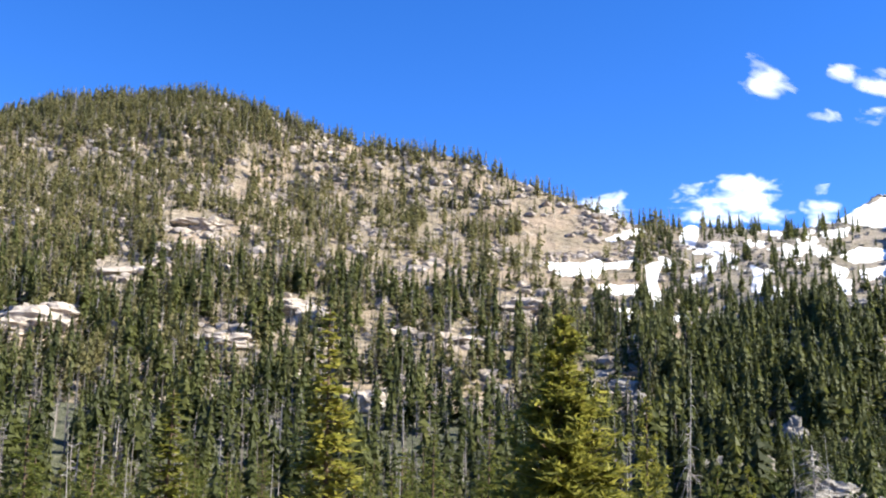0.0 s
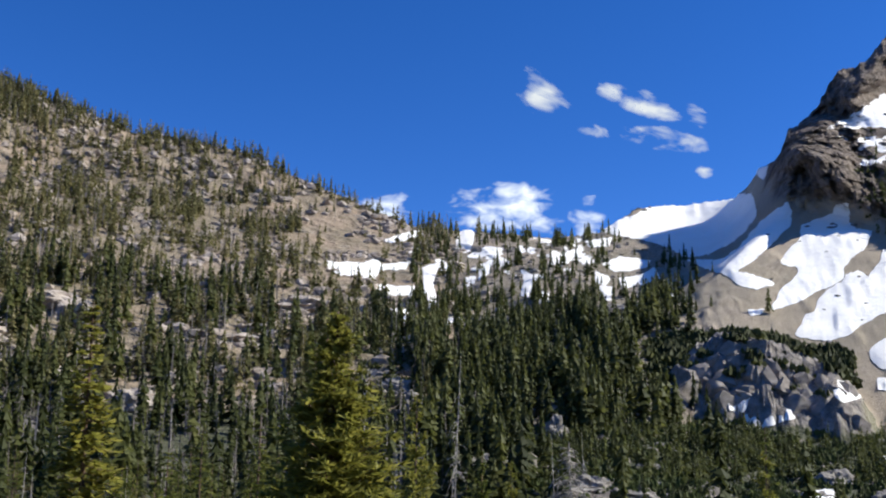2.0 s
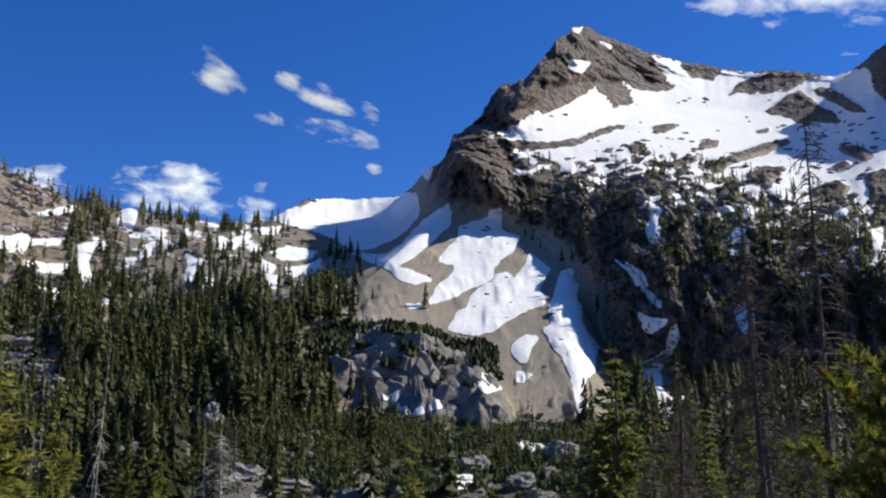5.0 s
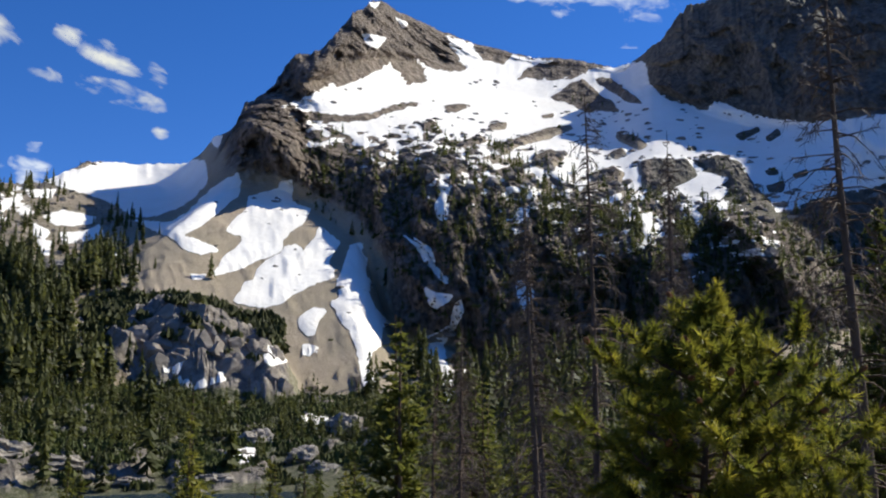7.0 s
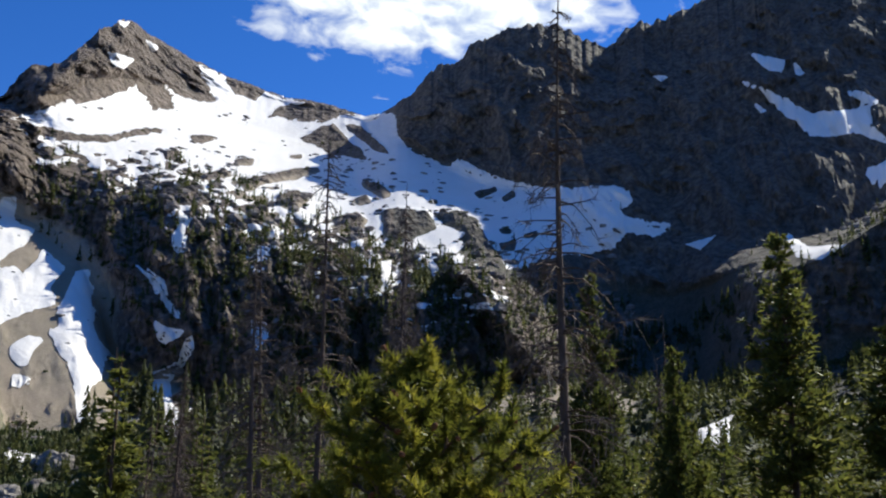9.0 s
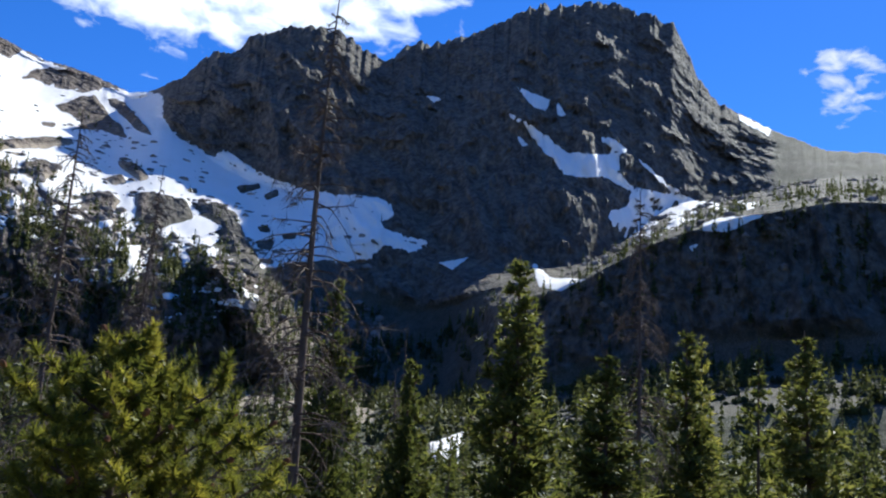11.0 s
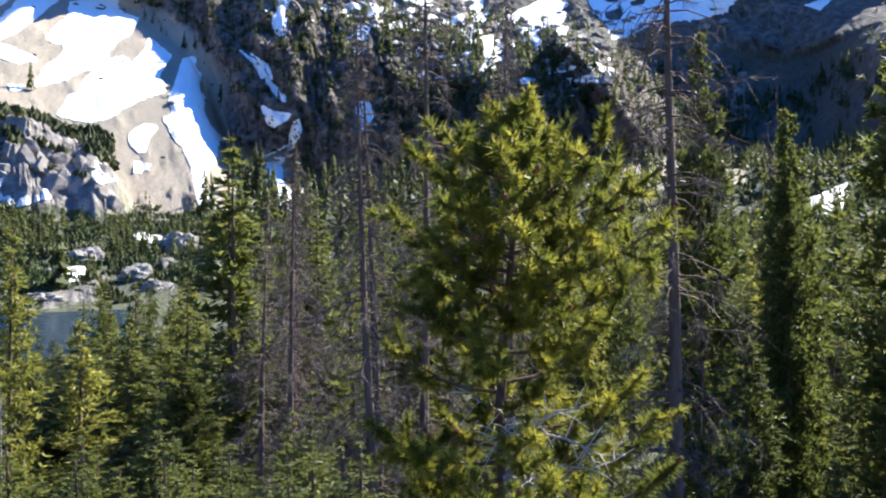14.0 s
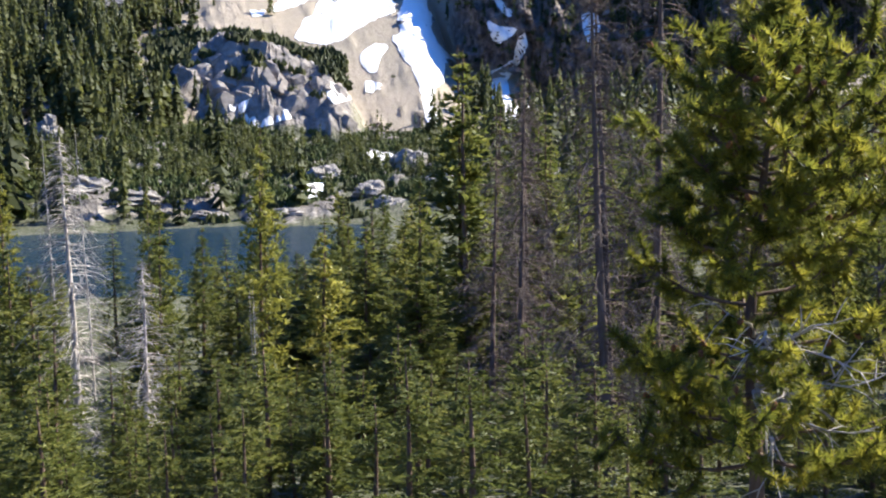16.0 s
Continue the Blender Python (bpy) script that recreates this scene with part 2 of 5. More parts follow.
def value_noise(x, y, z):
    fx, fy, fz = np.floor(x), np.floor(y), np.floor(z)
    ix, iy, iz = fx.astype(np.int64), fy.astype(np.int64), fz.astype(np.int64)
    u, v, w = x - fx, y - fy, z - fz
    u, v, w = u * u * (3 - 2 * u), v * v * (3 - 2 * v), w * w * (3 - 2 * w)
    out = 0
    for a in (0, 1):
        for b in (0, 1):
            for c in (0, 1):
                k = (u if a else 1 - u) * (v if b else 1 - v) * (w if c else 1 - w)
                out = out + k * lattice(ix + a, iy + b, iz + c)
    return out * 2 - 1


def fbm(x, y, z, octaves=5, gain=0.5, ridged=False):
    out, amp, total = 0, 1.0, 0.0
    for k in range(octaves):
        n = value_noise(x + 17.3 * k, y - 9.1 * k, z + 5.7 * k)
        out = out + amp * ((1 - 2 * np.abs(n)) if ridged else n)
        total += amp
        x, y, z, amp = x * 2.03, y * 2.03, z * 2.03, amp * gain
    return out / total


def along(knots, az, soft=0.0):
    """A value over the compass, smooth between knots."""
    k = np.array(knots)
    if not soft:
        return np.interp(az, k[:, 0], k[:, 1])
    return sum(w * np.interp(az + d * soft, k[:, 0], k[:, 1]) for d, w in ((-1.5, 0.12), (-0.75, 0.23), (0, 0.3), (0.75, 0.23), (1.5, 0.12)))


def window(az, a, b, soft=1.5):
    return np.clip((az - a) / soft + 0.5, 0, 1) * np.clip((b - az) / soft + 0.5, 0, 1)


FINE = np.arange(-36.0, 112.0, 0.125)
COARSE = np.arange(112.0, 323.0, 2.0)
AZ = np.concatenate([FINE, COARSE])          # degrees, clockwise from the first view
NF = len(FINE)
LAKE_Z = -15.0

# lines that run round the valley, each with its distance and its rise as seen from the start
SKYLINE_SLOPE = [(-36, 16.0), (-25, 17.4), (-22.3, 18.8), (-17.8, 19.6), (-14, 20.2), (-11.4, 19.6), (-7.7, 18.7), (-5, 18.0), (-2.3, 17.9),
                 (1.4, 17.3), (3.8, 16.3), (7.1, 15.1), (9.1, 14.3), (10.7, 13.7), (12, 13.5), (15.3, 13.3), (18.9, 12.9), (21.8, 13.1),
                 (23.9, 14.3), (24.6, 14.5), (27.4, 14.5), (29.5, 14.7)]
SKYLINE_PEAK = [(30.2, 15.2), (31.0, 16.2), (32, 16.6), (32.6, 18.1), (33.8, 18.8), (34.8, 19.9), (35.5, 21.0), (36.9, 21.1), (37.5, 21.9),
                (38.2, 22.5), (39.1, 23.4), (40.1, 24.0), (40.6, 24.0), (41.7, 23.4), (44.4, 22.3), (47.5, 21.2), (50.2, 20.7), (52.3, 20.5), (54.6, 19.9)]
SKYLINE_WALL = [(56.2, 20.4), (57.4, 21.5), (58.7, 22.7), (60.3, 23.1), (60.8, 23.9), (61.8, 24.2), (63.1, 24.8), (64.2, 25.0), (65.8, 24.9), (67.7, 24.1),
                (68.9, 23.4), (70.3, 24.6), (72.5, 24.9), (74.9, 25.6), (77.7, 27.1), (82.7, 27.2), (86.4, 26.1), (87.2, 24.6), (87.8, 23.2),
                (89.1, 21.8), (91.5, 20.5), (94.9, 19.0), (112, 17), (140, 10), (180, 9), (260, 9), (300, 12), (324, 16)]
CREST_EL = SKYLINE_SLOPE + SKYLINE_PEAK + SKYLINE_WALL
CREST_R = [(-36, 1000), (-14, 980), (0, 900), (10, 840), (22, 860), (25, 1010), (29.5, 1010), (30.8, 850), (32, 735), (33.5, 745), (35.5, 770), (37.5, 805), (39, 860), (40.5, 940), (44, 1090), (48, 1150),
           (54.5, 1080), (57, 980), (64, 930), (75, 980), (86, 1000), (95, 1050), (112, 900), (324, 1000)]
FOOT_R = [(-36, 650), (0, 600), (10, 560), (14, 520), (20, 520), (25, 515), (28.7, 540), (30.5, 575), (33, 615), (36, 610), (38, 590), (40, 560), (41.8, 525), (45, 520), (60, 500), (64, 490), (68, 560), (73, 540),
          (77, 450), (80, 440), (84, 425), (95, 408), (112, 400), (324, 650)]
FOOT_EL = [(-36, 10), (-15, 11), (0, 10), (10, 8.4), (14, 7.3), (20, 8), (25, 8.2), (27, 9.5), (28.7, 10.8), (30, 12), (31.5, 12.9), (33.3, 13.3), (35, 13.2), (36.0, 12.8), (37, 12.2), (38.2, 11.3), (39.7, 10.4), (40.2, 8.2), (40.8, 6.0), (41.6, 4.2), (43.2, 4.8), (44.8, 4.8), (46, 3.0),
           (52, 3.5), (60, 4.6), (66, 5), (72, 4.6), (80, 5.5), (90, 7.5), (112, 9), (140, 3), (300, 4), (324, 10)]
BROW_R = [(-36, 850), (-15, 850), (0, 800), (10, 720), (14, 680), (20, 650), (25, 770), (29, 830), (30.5, 750), (32.5, 650), (36.3, 640), (43.4, 620), (51, 600), (57.5, 580),
          (64.4, 545), (67, 620), (72, 630), (78, 490), (84, 450), (95, 430), (112, 500), (324, 850)]
BROW_EL = [(-36, 14), (-15, 16.2), (0, 14.2), (10, 11.6), (14, 11), (20, 11.3), (25, 12.4), (29, 13), (30.5, 14), (31.5, 15.8), (32.5, 17.6), (34, 16.9), (36.3, 15.9), (39.4, 15), (43.4, 15),
           (46.4, 14.3), (51.3, 12.9), (54.4, 11.6), (57.5, 10.8), (60.6, 10.8), (64.4, 9.4), (67, 7.6), (72, 8), (76, 10), (79.6, 11.2), (82, 12.2), (84.6, 13.8), (87, 14.7),
           (91, 15.8), (95, 16.4), (112, 15), (140, 6), (300, 8), (324, 14)]
SHELF_R = [(-36, 930), (0, 850), (10, 780), (20, 720), (25, 880), (29, 920), (30.5, 800), (32, 690), (35, 700), (37.5, 730), (40, 800), (44, 920), (50, 960), (54, 960), (56.4, 900), (60, 840), (64.6, 760), (70, 720),
           (77, 650), (81.5, 660), (84, 720), (88, 830), (95, 900), (112, 700), (324, 930)]
SHELF_EL = [(-36, 15.5), (-15, 18.2), (0, 15.8), (10, 12.8), (20, 12.3), (29, 13.7), (31.5, 16.2), (33, 18.1), (36, 18.6), (40, 19.5), (44, 19.5), (50, 18.5), (54, 18.3), (56.4, 19.0), (59.3, 17.2),
            (61.9, 16.2), (69.6, 15.8), (72.2, 13.4), (77, 12.6), (81.5, 12.7), (84, 14.4), (86.6, 16.4), (89.6, 16.7), (95, 17.6), (112, 16), (140, 8), (300, 10), (324, 15.5)]
BENCH_R = [(-36, 420), (0, 420), (14, 380), (22, 350), (25, 400), (30, 430), (36, 435), (41, 430), (46, 410), (52, 400), (60, 380), (75, 330), (90, 280), (112, 300), (324, 420)]
BENCH_EL = [(-36, 3), (0, 3), (14, 2.3), (24, 2.6), (30, 2.4), (36, 1.8), (41, 1.8), (45, 1.5), (52, 2), (60, 2.8), (75, 3.5), (90, 5), (112, 6), (140, 0), (300, 0), (324, 3)]
FAR_SHORE_Z = [(-36, -13), (34, -14.6), (37, -13), (45, -7), (55, -2), (70, 3), (90, 14), (112, 15), (140, -8), (324, -13)]
NEAR_SHORE_Z = [(-36, -14.6), (34, -14.6), (45, -13.5), (70, -11), (90, -8), (112, -5), (140, 0), (180, 5), (300, -10), (324, -14.6)]

one = np.ones_like(AZ)
crest_r, crest_el = along(CREST_R, AZ, 1.2), along(CREST_EL, AZ)
jag = fbm(AZ * 1.9, one * 3.3, one, 5, 0.62) + 0.5 * fbm(AZ * 4.1, one * 8.3, one, 3, 0.6, True)
crest_el = crest_el + jag * (0.12 + 0.30 * window(AZ, 56, 90, 1) + 0.16 * window(AZ, 31, 40, 1))
tan = lambda deg: np.tan(np.radians(deg))
back = np.clip((np.abs(((AZ - 38 + 180) % 360) - 180) - 74) / 40, 0, 1)   # 0 before the camera, 1 behind it
RINGS = [
    (0.02 * one, -1.62 * one),
    (14 * one, -5.4 + 3.6 * back),
    (46 * one, -13.4 + 12 * back),
    (118 * one, along(NEAR_SHORE_Z, AZ, 3)),
    (268 * one, along(FAR_SHORE_Z, AZ, 2)),
    (along(BENCH_R, AZ, 3), along(BENCH_R, AZ, 3) * tan(along(BENCH_EL, AZ, 2))),
    (along(FOOT_R, AZ, 1.6), along(FOOT_R, AZ, 1.6) * tan(along(FOOT_EL, AZ, 0.7))),
    (along(BROW_R, AZ, 1.2), along(BROW_R, AZ, 1.2) * tan(along(BROW_EL, AZ, 0.5))),
    (along(SHELF_R, AZ, 1.5), along(SHELF_R, AZ, 1.5) * tan(along(SHELF_EL, AZ, 0.8))),
    (crest_r, crest_r * tan(crest_el)),
    (crest_r + 260 - 120 * window(AZ, 30.5, 42, 2), crest_r * tan(crest_el) - 190),
    (4700 * one, -150 * one),
]
STEPS = [6, 10, 14, 8, 48, 46, 80, 55, 62, 6, 3]
LAST = len(STEPS)
rr, zz, level = [], [], []
for k, n in enumerate(STEPS):
    for j in range(n + (k == LAST - 1)):
        u = j / n
        w = u ** (1 + 1.3 * window(AZ, 41, 68, 4)) if k == 6 else u   # the buttress leans back towards its brow
        rr.append(RINGS[k][0] * (1 - w) + RINGS[k + 1][0] * w)
        zz.append(RINGS[k][1] * (1 - u) + RINGS[k + 1][1] * u)
        level.append(k + u)
GR, GZ, LEVEL = np.array(rr), np.array(zz), np.array(level)
ROW = np.concatenate([[0], np.cumsum(STEPS)])
GA = np.broadcast_to(AZ, GR.shape)
LV = np.broadcast_to(LEVEL[:, None], GR.shape)


def span(a, b, soft=0.12):
    return np.clip((LV - a) / soft + 0.5, 0, 1) * np.clip((b - LV) / soft + 0.5, 0, 1)


# where bedrock stands steep: the buttress, the summit, the dark wall, the shore knoll
STEEP = np.maximum.reduce([
    span(6.3, 7.15, 0.45) * window(GA, 31.6, 42, 2.0),
    span(6.05, 7.15) * window(GA, 41, 70, 2.0),
    span(7.0, 9.4) * window(GA, 31.2, 36.5, 1.0),
    span(8.35, 9.4) * window(GA, 34, 46, 2.0),
    span(8.8, 9.4) * window(GA, 44, 56, 2.0),
    span(8.0, 9.5) * window(GA, 56.4, 92, 1.0),
    span(7.3, 8.2) * window(GA, 66, 84, 3.0) * 0.75,
    span(6.2, 8.0) * window(GA, 76, 112, 3.0) * 0.9,
    0.30 * span(4.9, 9.6) * window(GA, -40, 14, 4.0),
    0.30 * span(4.9, 9.6) * window(GA, 12, 30, 3.0),
])
STONE = np.maximum(STEEP, span(7.05, 9.4) * window(GA, 33, 58, 2.0) * 0.62)
STONE = STONE * (1 - 0.4 * span(6.7, 7.6, 0.3) * window(GA, 46, 66, 4))   # earth and gravel along the brow
# granite slabs along the far shore, rocks among the shrubs behind them, ledges on the long slope
shore = np.maximum(span(4.0, 4.36, 0.25) * window(GA, 18.6, 28.4, 2.5), span(4.0, 4.2, 0.1) * window(GA, 29.0, 34.5, 0.8))
SLAB = np.clip(shore * 1.9 - 0.62 + 0.9 * fbm(GA * 0.9, GR / 9, GA * 0 + 3, 4, 0.6), 0, 1)
litter = np.clip(4.0 * (fbm(GA * 1.3, GR / 8, GA * 0 + 5, 4, 0.6) - 0.16), 0, 1) * span(4.0, 5.9, 0.2) * window(GA, 9, 52, 3) * 0.9
ledge = np.clip(5.0 * (fbm(GA * 0.45, GZ / 9, GA * 0 + 31, 5, 0.6) - 0.17), 0, 1) * span(4.6, 9.2, 0.3) * window(GA, -40, 22, 4)
# a rounded crag stands out of the valley floor
top_z = 442 * tan(along([(23.5, 2.0), (24.5, 3.6), (26, 5.9), (28.3, 7.3), (31, 6.9), (33.5, 5.4), (35, 4.3), (36, 2.2)], GA, 0.4))
front = 412 + 7 * fbm(GA * 0.8, GA * 0, GA * 0 + 14, 3) + 1.2 * fbm(GA * 3, GZ / 6, GA * 0 + 15, 3)
ease = lambda v: np.clip(v, 0, 1) ** 2 * (3 - 2 * np.clip(v, 0, 1))
DOME = ease((GR - front + 14) / 52) ** 0.8 * ease((500 - GR) / 44) * window(GA, 23.8, 35.8, 1.0)
ROUGH = ease((GR - front + 12) / 10) * ease((front + 40 - GR) / 16) * window(GA, 25.4, 35.4, 1.5)
scree = span(5.1, 6.05) * window(GA, 26, 42.5, 1.5)
STONE = np.maximum.reduce([STONE * (1 - 0.9 * scree), SLAB, litter * (1 - scree), ledge, ROUGH])
x0, y0 = GR * np.sin(np.radians(GA)), GR * np.cos(np.radians(GA))
GZ = GZ + SLAB * (2.4 + 2.6 * fbm(x0 / 20, y0 / 20, GA * 0 + 4, 4, 0.5)) + litter * 1.3 + ledge * 0.6
GZ = GZ + np.maximum(top_z - GZ, 0) * DOME * (1 + 0.10 * fbm(x0 / 12, y0 / 12, GA * 0 + 6, 4, 0.6))
crags = fbm((x0 + 0.5 * y0) / 13, (y0 - 0.4 * x0) / 17, GA * 0 + 19, 5, 0.62, True)
GZ = GZ + ROUGH * (4.6 * crags + 2.2 * fbm(x0 / 6, y0 / 6, GA * 0 + 25, 3, 0.6) + np.round(2.5 * fbm(x0 / 8, y0 / 8, GA * 0 + 23, 3)) * 1.3)
# knobs of bedrock that stand out of the snow
BARE = []


def bare(*outline):
    BARE.append(outline)


bare((83.4, 19.0), (84.1, 19.0), (86.4, 16.9), (84.3, 17.3), (83.4, 18.0))
bare((87.8, 16.0), (88.8, 16.1), (88.7, 15.8), (87.9, 15.8))
bare((50.7, 18.5), (51.7, 19.1), (52.5, 19.4), (53.2, 18.8), (54.1, 18.1), (54.5, 17.6), (53.8, 17.6), (52.5, 17.8), (51.5, 18.2))
bare((53.2, 19.4), (54.2, 19.3), (55.0, 18.7), (55.9, 17.9), (55.2, 18.0), (54.5, 18.5), (53.7, 19.0))
bare((48.8, 19.6), (49.4, 20.2), (51.2, 20.6), (52.4, 20.4), (52.9, 19.9), (52.2, 19.6), (50.9, 19.5), (49.5, 19.7))
bare((46.1, 21.5), (47.6, 21.4), (48.4, 21.0), (47.9, 20.5), (46.7, 20.8))
bare((33.7, 18.0), (35.5, 17.9), (38.1, 17.6), (39.8, 17.7), (41.1, 18.2), (42.4, 18.4), (42.6, 18.3), (41.4, 18.0), (39.9, 17.5), (38.1, 17.4), (36.1, 17.4), (34.5, 17.7))
bare((44.3, 18.2), (45.1, 18.3), (45.8, 18.2), (45.0, 17.9), (44.5, 18.0))
bare((42.9, 17.2), (43.6, 17.4), (43.9, 17.2), (43.1, 16.8))
bare((47.0, 17.1), (48.0, 17.2), (47.9, 16.9), (47.0, 16.8))
bare((45.4, 16.2), (46.4, 16.5), (46.8, 16.2), (45.8, 16.0))
bare((46.9, 15.8), (48.1, 16.2), (50.1, 16.7), (51.8, 16.9), (51.9, 16.7), (50.4, 16.3), (48.6, 15.9), (47.6, 15.5))
bare((54.2, 16.2), (55.3, 16.2), (56.1, 15.6), (55.6, 15.3), (54.8, 15.7))
bare((55.6, 14.6), (56.5, 14.8), (58.3, 14.6), (58.7, 13.7), (57.7, 13.2), (56.6, 12.8), (55.7, 13.3))
bare((58.8, 14.5), (60.0, 14.7), (61.2, 14.1), (61.7, 13.0), (62.4, 12.2), (62.8, 11.4), (62.2, 11.4), (61.0, 12.3), (60.5, 13.0), (60.4, 13.6), (59.3, 14.0))
bare((61.0, 15.7), (62.2, 16.0), (62.3, 15.8), (61.3, 15.4))
bare((62.6, 15.4), (63.3, 15.8), (63.4, 15.5), (62.8, 15.2))
bare((62.5, 12.8), (63.5, 13.0), (63.3, 12.4), (62.6, 12.5))
bare((63.9, 13.3), (64.7, 13.5), (64.6, 13.2), (64.0, 13.1))
bare((62.5, 13.6), (63.2, 13.6), (63.1, 13.4), (62.6, 13.4))
bare((58.3, 15.2), (58.8, 15.3), (58.8, 15.1), (58.4, 15.1))
bare((52.8, 14.1), (54.1, 14.5), (54.7, 14.0), (53.9, 13.1), (52.9, 13.4))
bare((49.4, 15.2), (50.6, 15.6), (51.4, 15.1), (50.4, 14.5), (49.5, 14.7))
bare((56.7, 18.7), (57.5, 18.8), (57.8, 18.2), (57.0, 18.3))
bare((53.8, 15.1), (54.6, 15.5), (54.9, 15.1), (54.3, 14.9))
bare((50.1, 17.5), (50.8, 17.6), (50.7, 17.4), (50.2, 17.4))


def outline_distance(poly, a, e):
    """Degrees inside (+) or outside (-) of an outline."""
    p = np.array(poly)
    q = np.roll(p, -1, 0)
    best = np.full(a.shape, 1e9)
    inside = np.zeros(a.shape, bool)
    for (x1, y1), (x2, y2) in zip(p, q):
        dx, dy = x2 - x1, y2 - y1
        t = np.clip(((a - x1) * dx + (e - y1) * dy) / (dx * dx + dy * dy + 1e-9), 0, 1)
        best = np.minimum(best, (a - x1 - t * dx) ** 2 + (e - y1 - t * dy) ** 2)
        cross = (y1 > e) != (y2 > e)
        inside ^= cross & (a < (x2 - x1) * (e - y1) / (y2 - y1 + 1e-12) + x1)
    return np.where(inside, 1, -1) * np.sqrt(best)


rise = np.degrees(np.arctan2(GZ, GR))
KNOB = np.zeros_like(GR)
for rock in BARE:
    p = np.array(rock)
    cols = slice(np.searchsorted(FINE, p[:, 0].min() - 0.5), np.searchsorted(FINE, p[:, 0].max() + 0.5))
    inner = outline_distance(rock, GA[ROW[6]:, cols], rise[ROW[6]:, cols])
    KNOB[ROW[6]:, cols] = np.maximum(KNOB[ROW[6]:, cols], np.clip(inner * 3.0 + 0.35, 0, 1))
STONE = np.maximum(STONE, KNOB)
GZ = GZ + KNOB * (2.6 + 5.0 * np.abs(fbm(x0 / 11, y0 / 11, GZ / 11, 4, 0.6)))
near = np.clip(GR / 260, 0, 1)
hump = fbm(x0 / 70, y0 / 70, GZ / 70, 4) * 2.4 + fbm(x0 / 14, y0 / 14, GZ / 14, 3) * 0.9
calm = 1 - span(7.3, 9.0, 0.4) * window(GA, 24, 70, 4) * 0.75
GZ = GZ + hump * near * calm * np.clip(9.3 - LV, 0, 1) + fbm(x0 / 3, y0 / 3, GZ * 0, 3) * 0.25 * np.clip(1.2 - GR / 120, 0, 1)
# gullies and ribs, driven into the rock along the way out from the valley
bx = GA * 15.0 + 0.35 * GZ + fbm(GA * 0.25, GZ / 60, GA * 0 + 4, 3) * 16     # metres along the face, joints leaning
by = GZ + fbm(GA * 0.25 + 9, GZ / 60, GA * 0, 3) * 16
rib = (fbm(bx / 62, by / 130, GA * 0 + 2, 6, 0.6, True) * 0.62 + fbm(bx / 24, by / 34, GA * 0 + 6, 5, 0.62) * 0.34
       + fbm((bx - 0.9 * by) / 46, (by + 0.5 * bx) / 46, GA * 0 + 8, 4, 0.6, True) * 0.25
       + np.round(fbm((bx + 0.3 * by) / 17, (by - 0.25 * bx) / 13, GA * 0 + 11, 3, 0.55) * 3.2) / 3.2 * (0.10 + 0.14 * window(GA, 30, 57, 2)))
push = 1 - (STEEP + 0.12 * STONE) * (1 + 0.7 * window(GA, 30.5, 37.5, 1.5)) * rib * 0.052 * (0.35 + 0.65 * np.clip((9.0 - LV) / 0.3, 0, 1)) * np.where(LV > 9.4, 0, 1)
GR, GZ = GR * push, GZ * push
# a rib that runs down the right end of the buttress, its outer flank turned to the sun
rise = np.degrees(np.arctan2(GZ, GR))
beside = GA - (59.5 + (12.2 - rise) * 0.82) + 0.5 * fbm(GA * 0.9, rise * 0.9, GA * 0 + 41, 3)
spur = np.where(beside < 0, np.clip(1 + beside / 1.3, 0, 1), np.clip(1 - beside / 3.0, 0, 1)) * np.clip((rise - 3.0) / 1.5, 0, 1) * np.clip((12.6 - rise) / 1.5, 0, 1) * span(5.9, 7.6, 0.3)
GR, GZ = GR * (1 - 0.075 * spur), GZ * (1 - 0.075 * spur)
STONE = np.maximum(STONE, np.clip(spur * 2.2, 0, 1))
knurl = fbm(GA * 2.2, rise * 2.6, GA * 0 + 43, 5, 0.62, True) * 0.016 * np.clip(spur * 3, 0, 1)
GR, GZ = GR * (1 - knurl), GZ * (1 - knurl)
SPUR = (beside > -0.3) & (beside < 3.0) & (rise > 3.0) & (rise < 12.4)
flat = (GR > 122) & (GR < 262) & (GA > 4) & (GA < 36)
GZ = np.where(flat, np.minimum(GZ, LAKE_Z - 1.2), GZ)
GX, GY = GR * np.sin(np.radians(GA)), GR * np.cos(np.radians(GA))
GEL = np.degrees(np.arctan2(GZ, GR))
NR, NC = GR.shape
COVER = np.zeros_like(GR)


def mesh_from(name, verts, faces, mat, smooth=True, stone=None):
    me = bpy.data.meshes.new(name)
    faces = np.asarray(faces)
    me.vertices.add(len(verts))
    me.vertices.foreach_set("co", np.asarray(verts, dtype=np.float32).ravel())
    k = faces.shape[1]
    me.loops.add(faces.size)
    me.loops.foreach_set("vertex_index", faces.astype(np.int32).ravel())
    me.polygons.add(len(faces))
    me.polygons.foreach_set("loop_start", (np.arange(len(faces)) * k).astype(np.int32))
    me.polygons.foreach_set("loop_total", np.full(len(faces), k, dtype=np.int32))
    me.polygons.foreach_set("use_smooth", np.full(len(faces), smooth))
    me.materials.append(mat)
    if stone is not None:
        a = me.attributes.new("stone", 'FLOAT', 'POINT')
        a.data.foreach_set("value", np.asarray(stone, dtype=np.float32).ravel())
    me.update(calc_edges=True)
    me.validate()
    return me


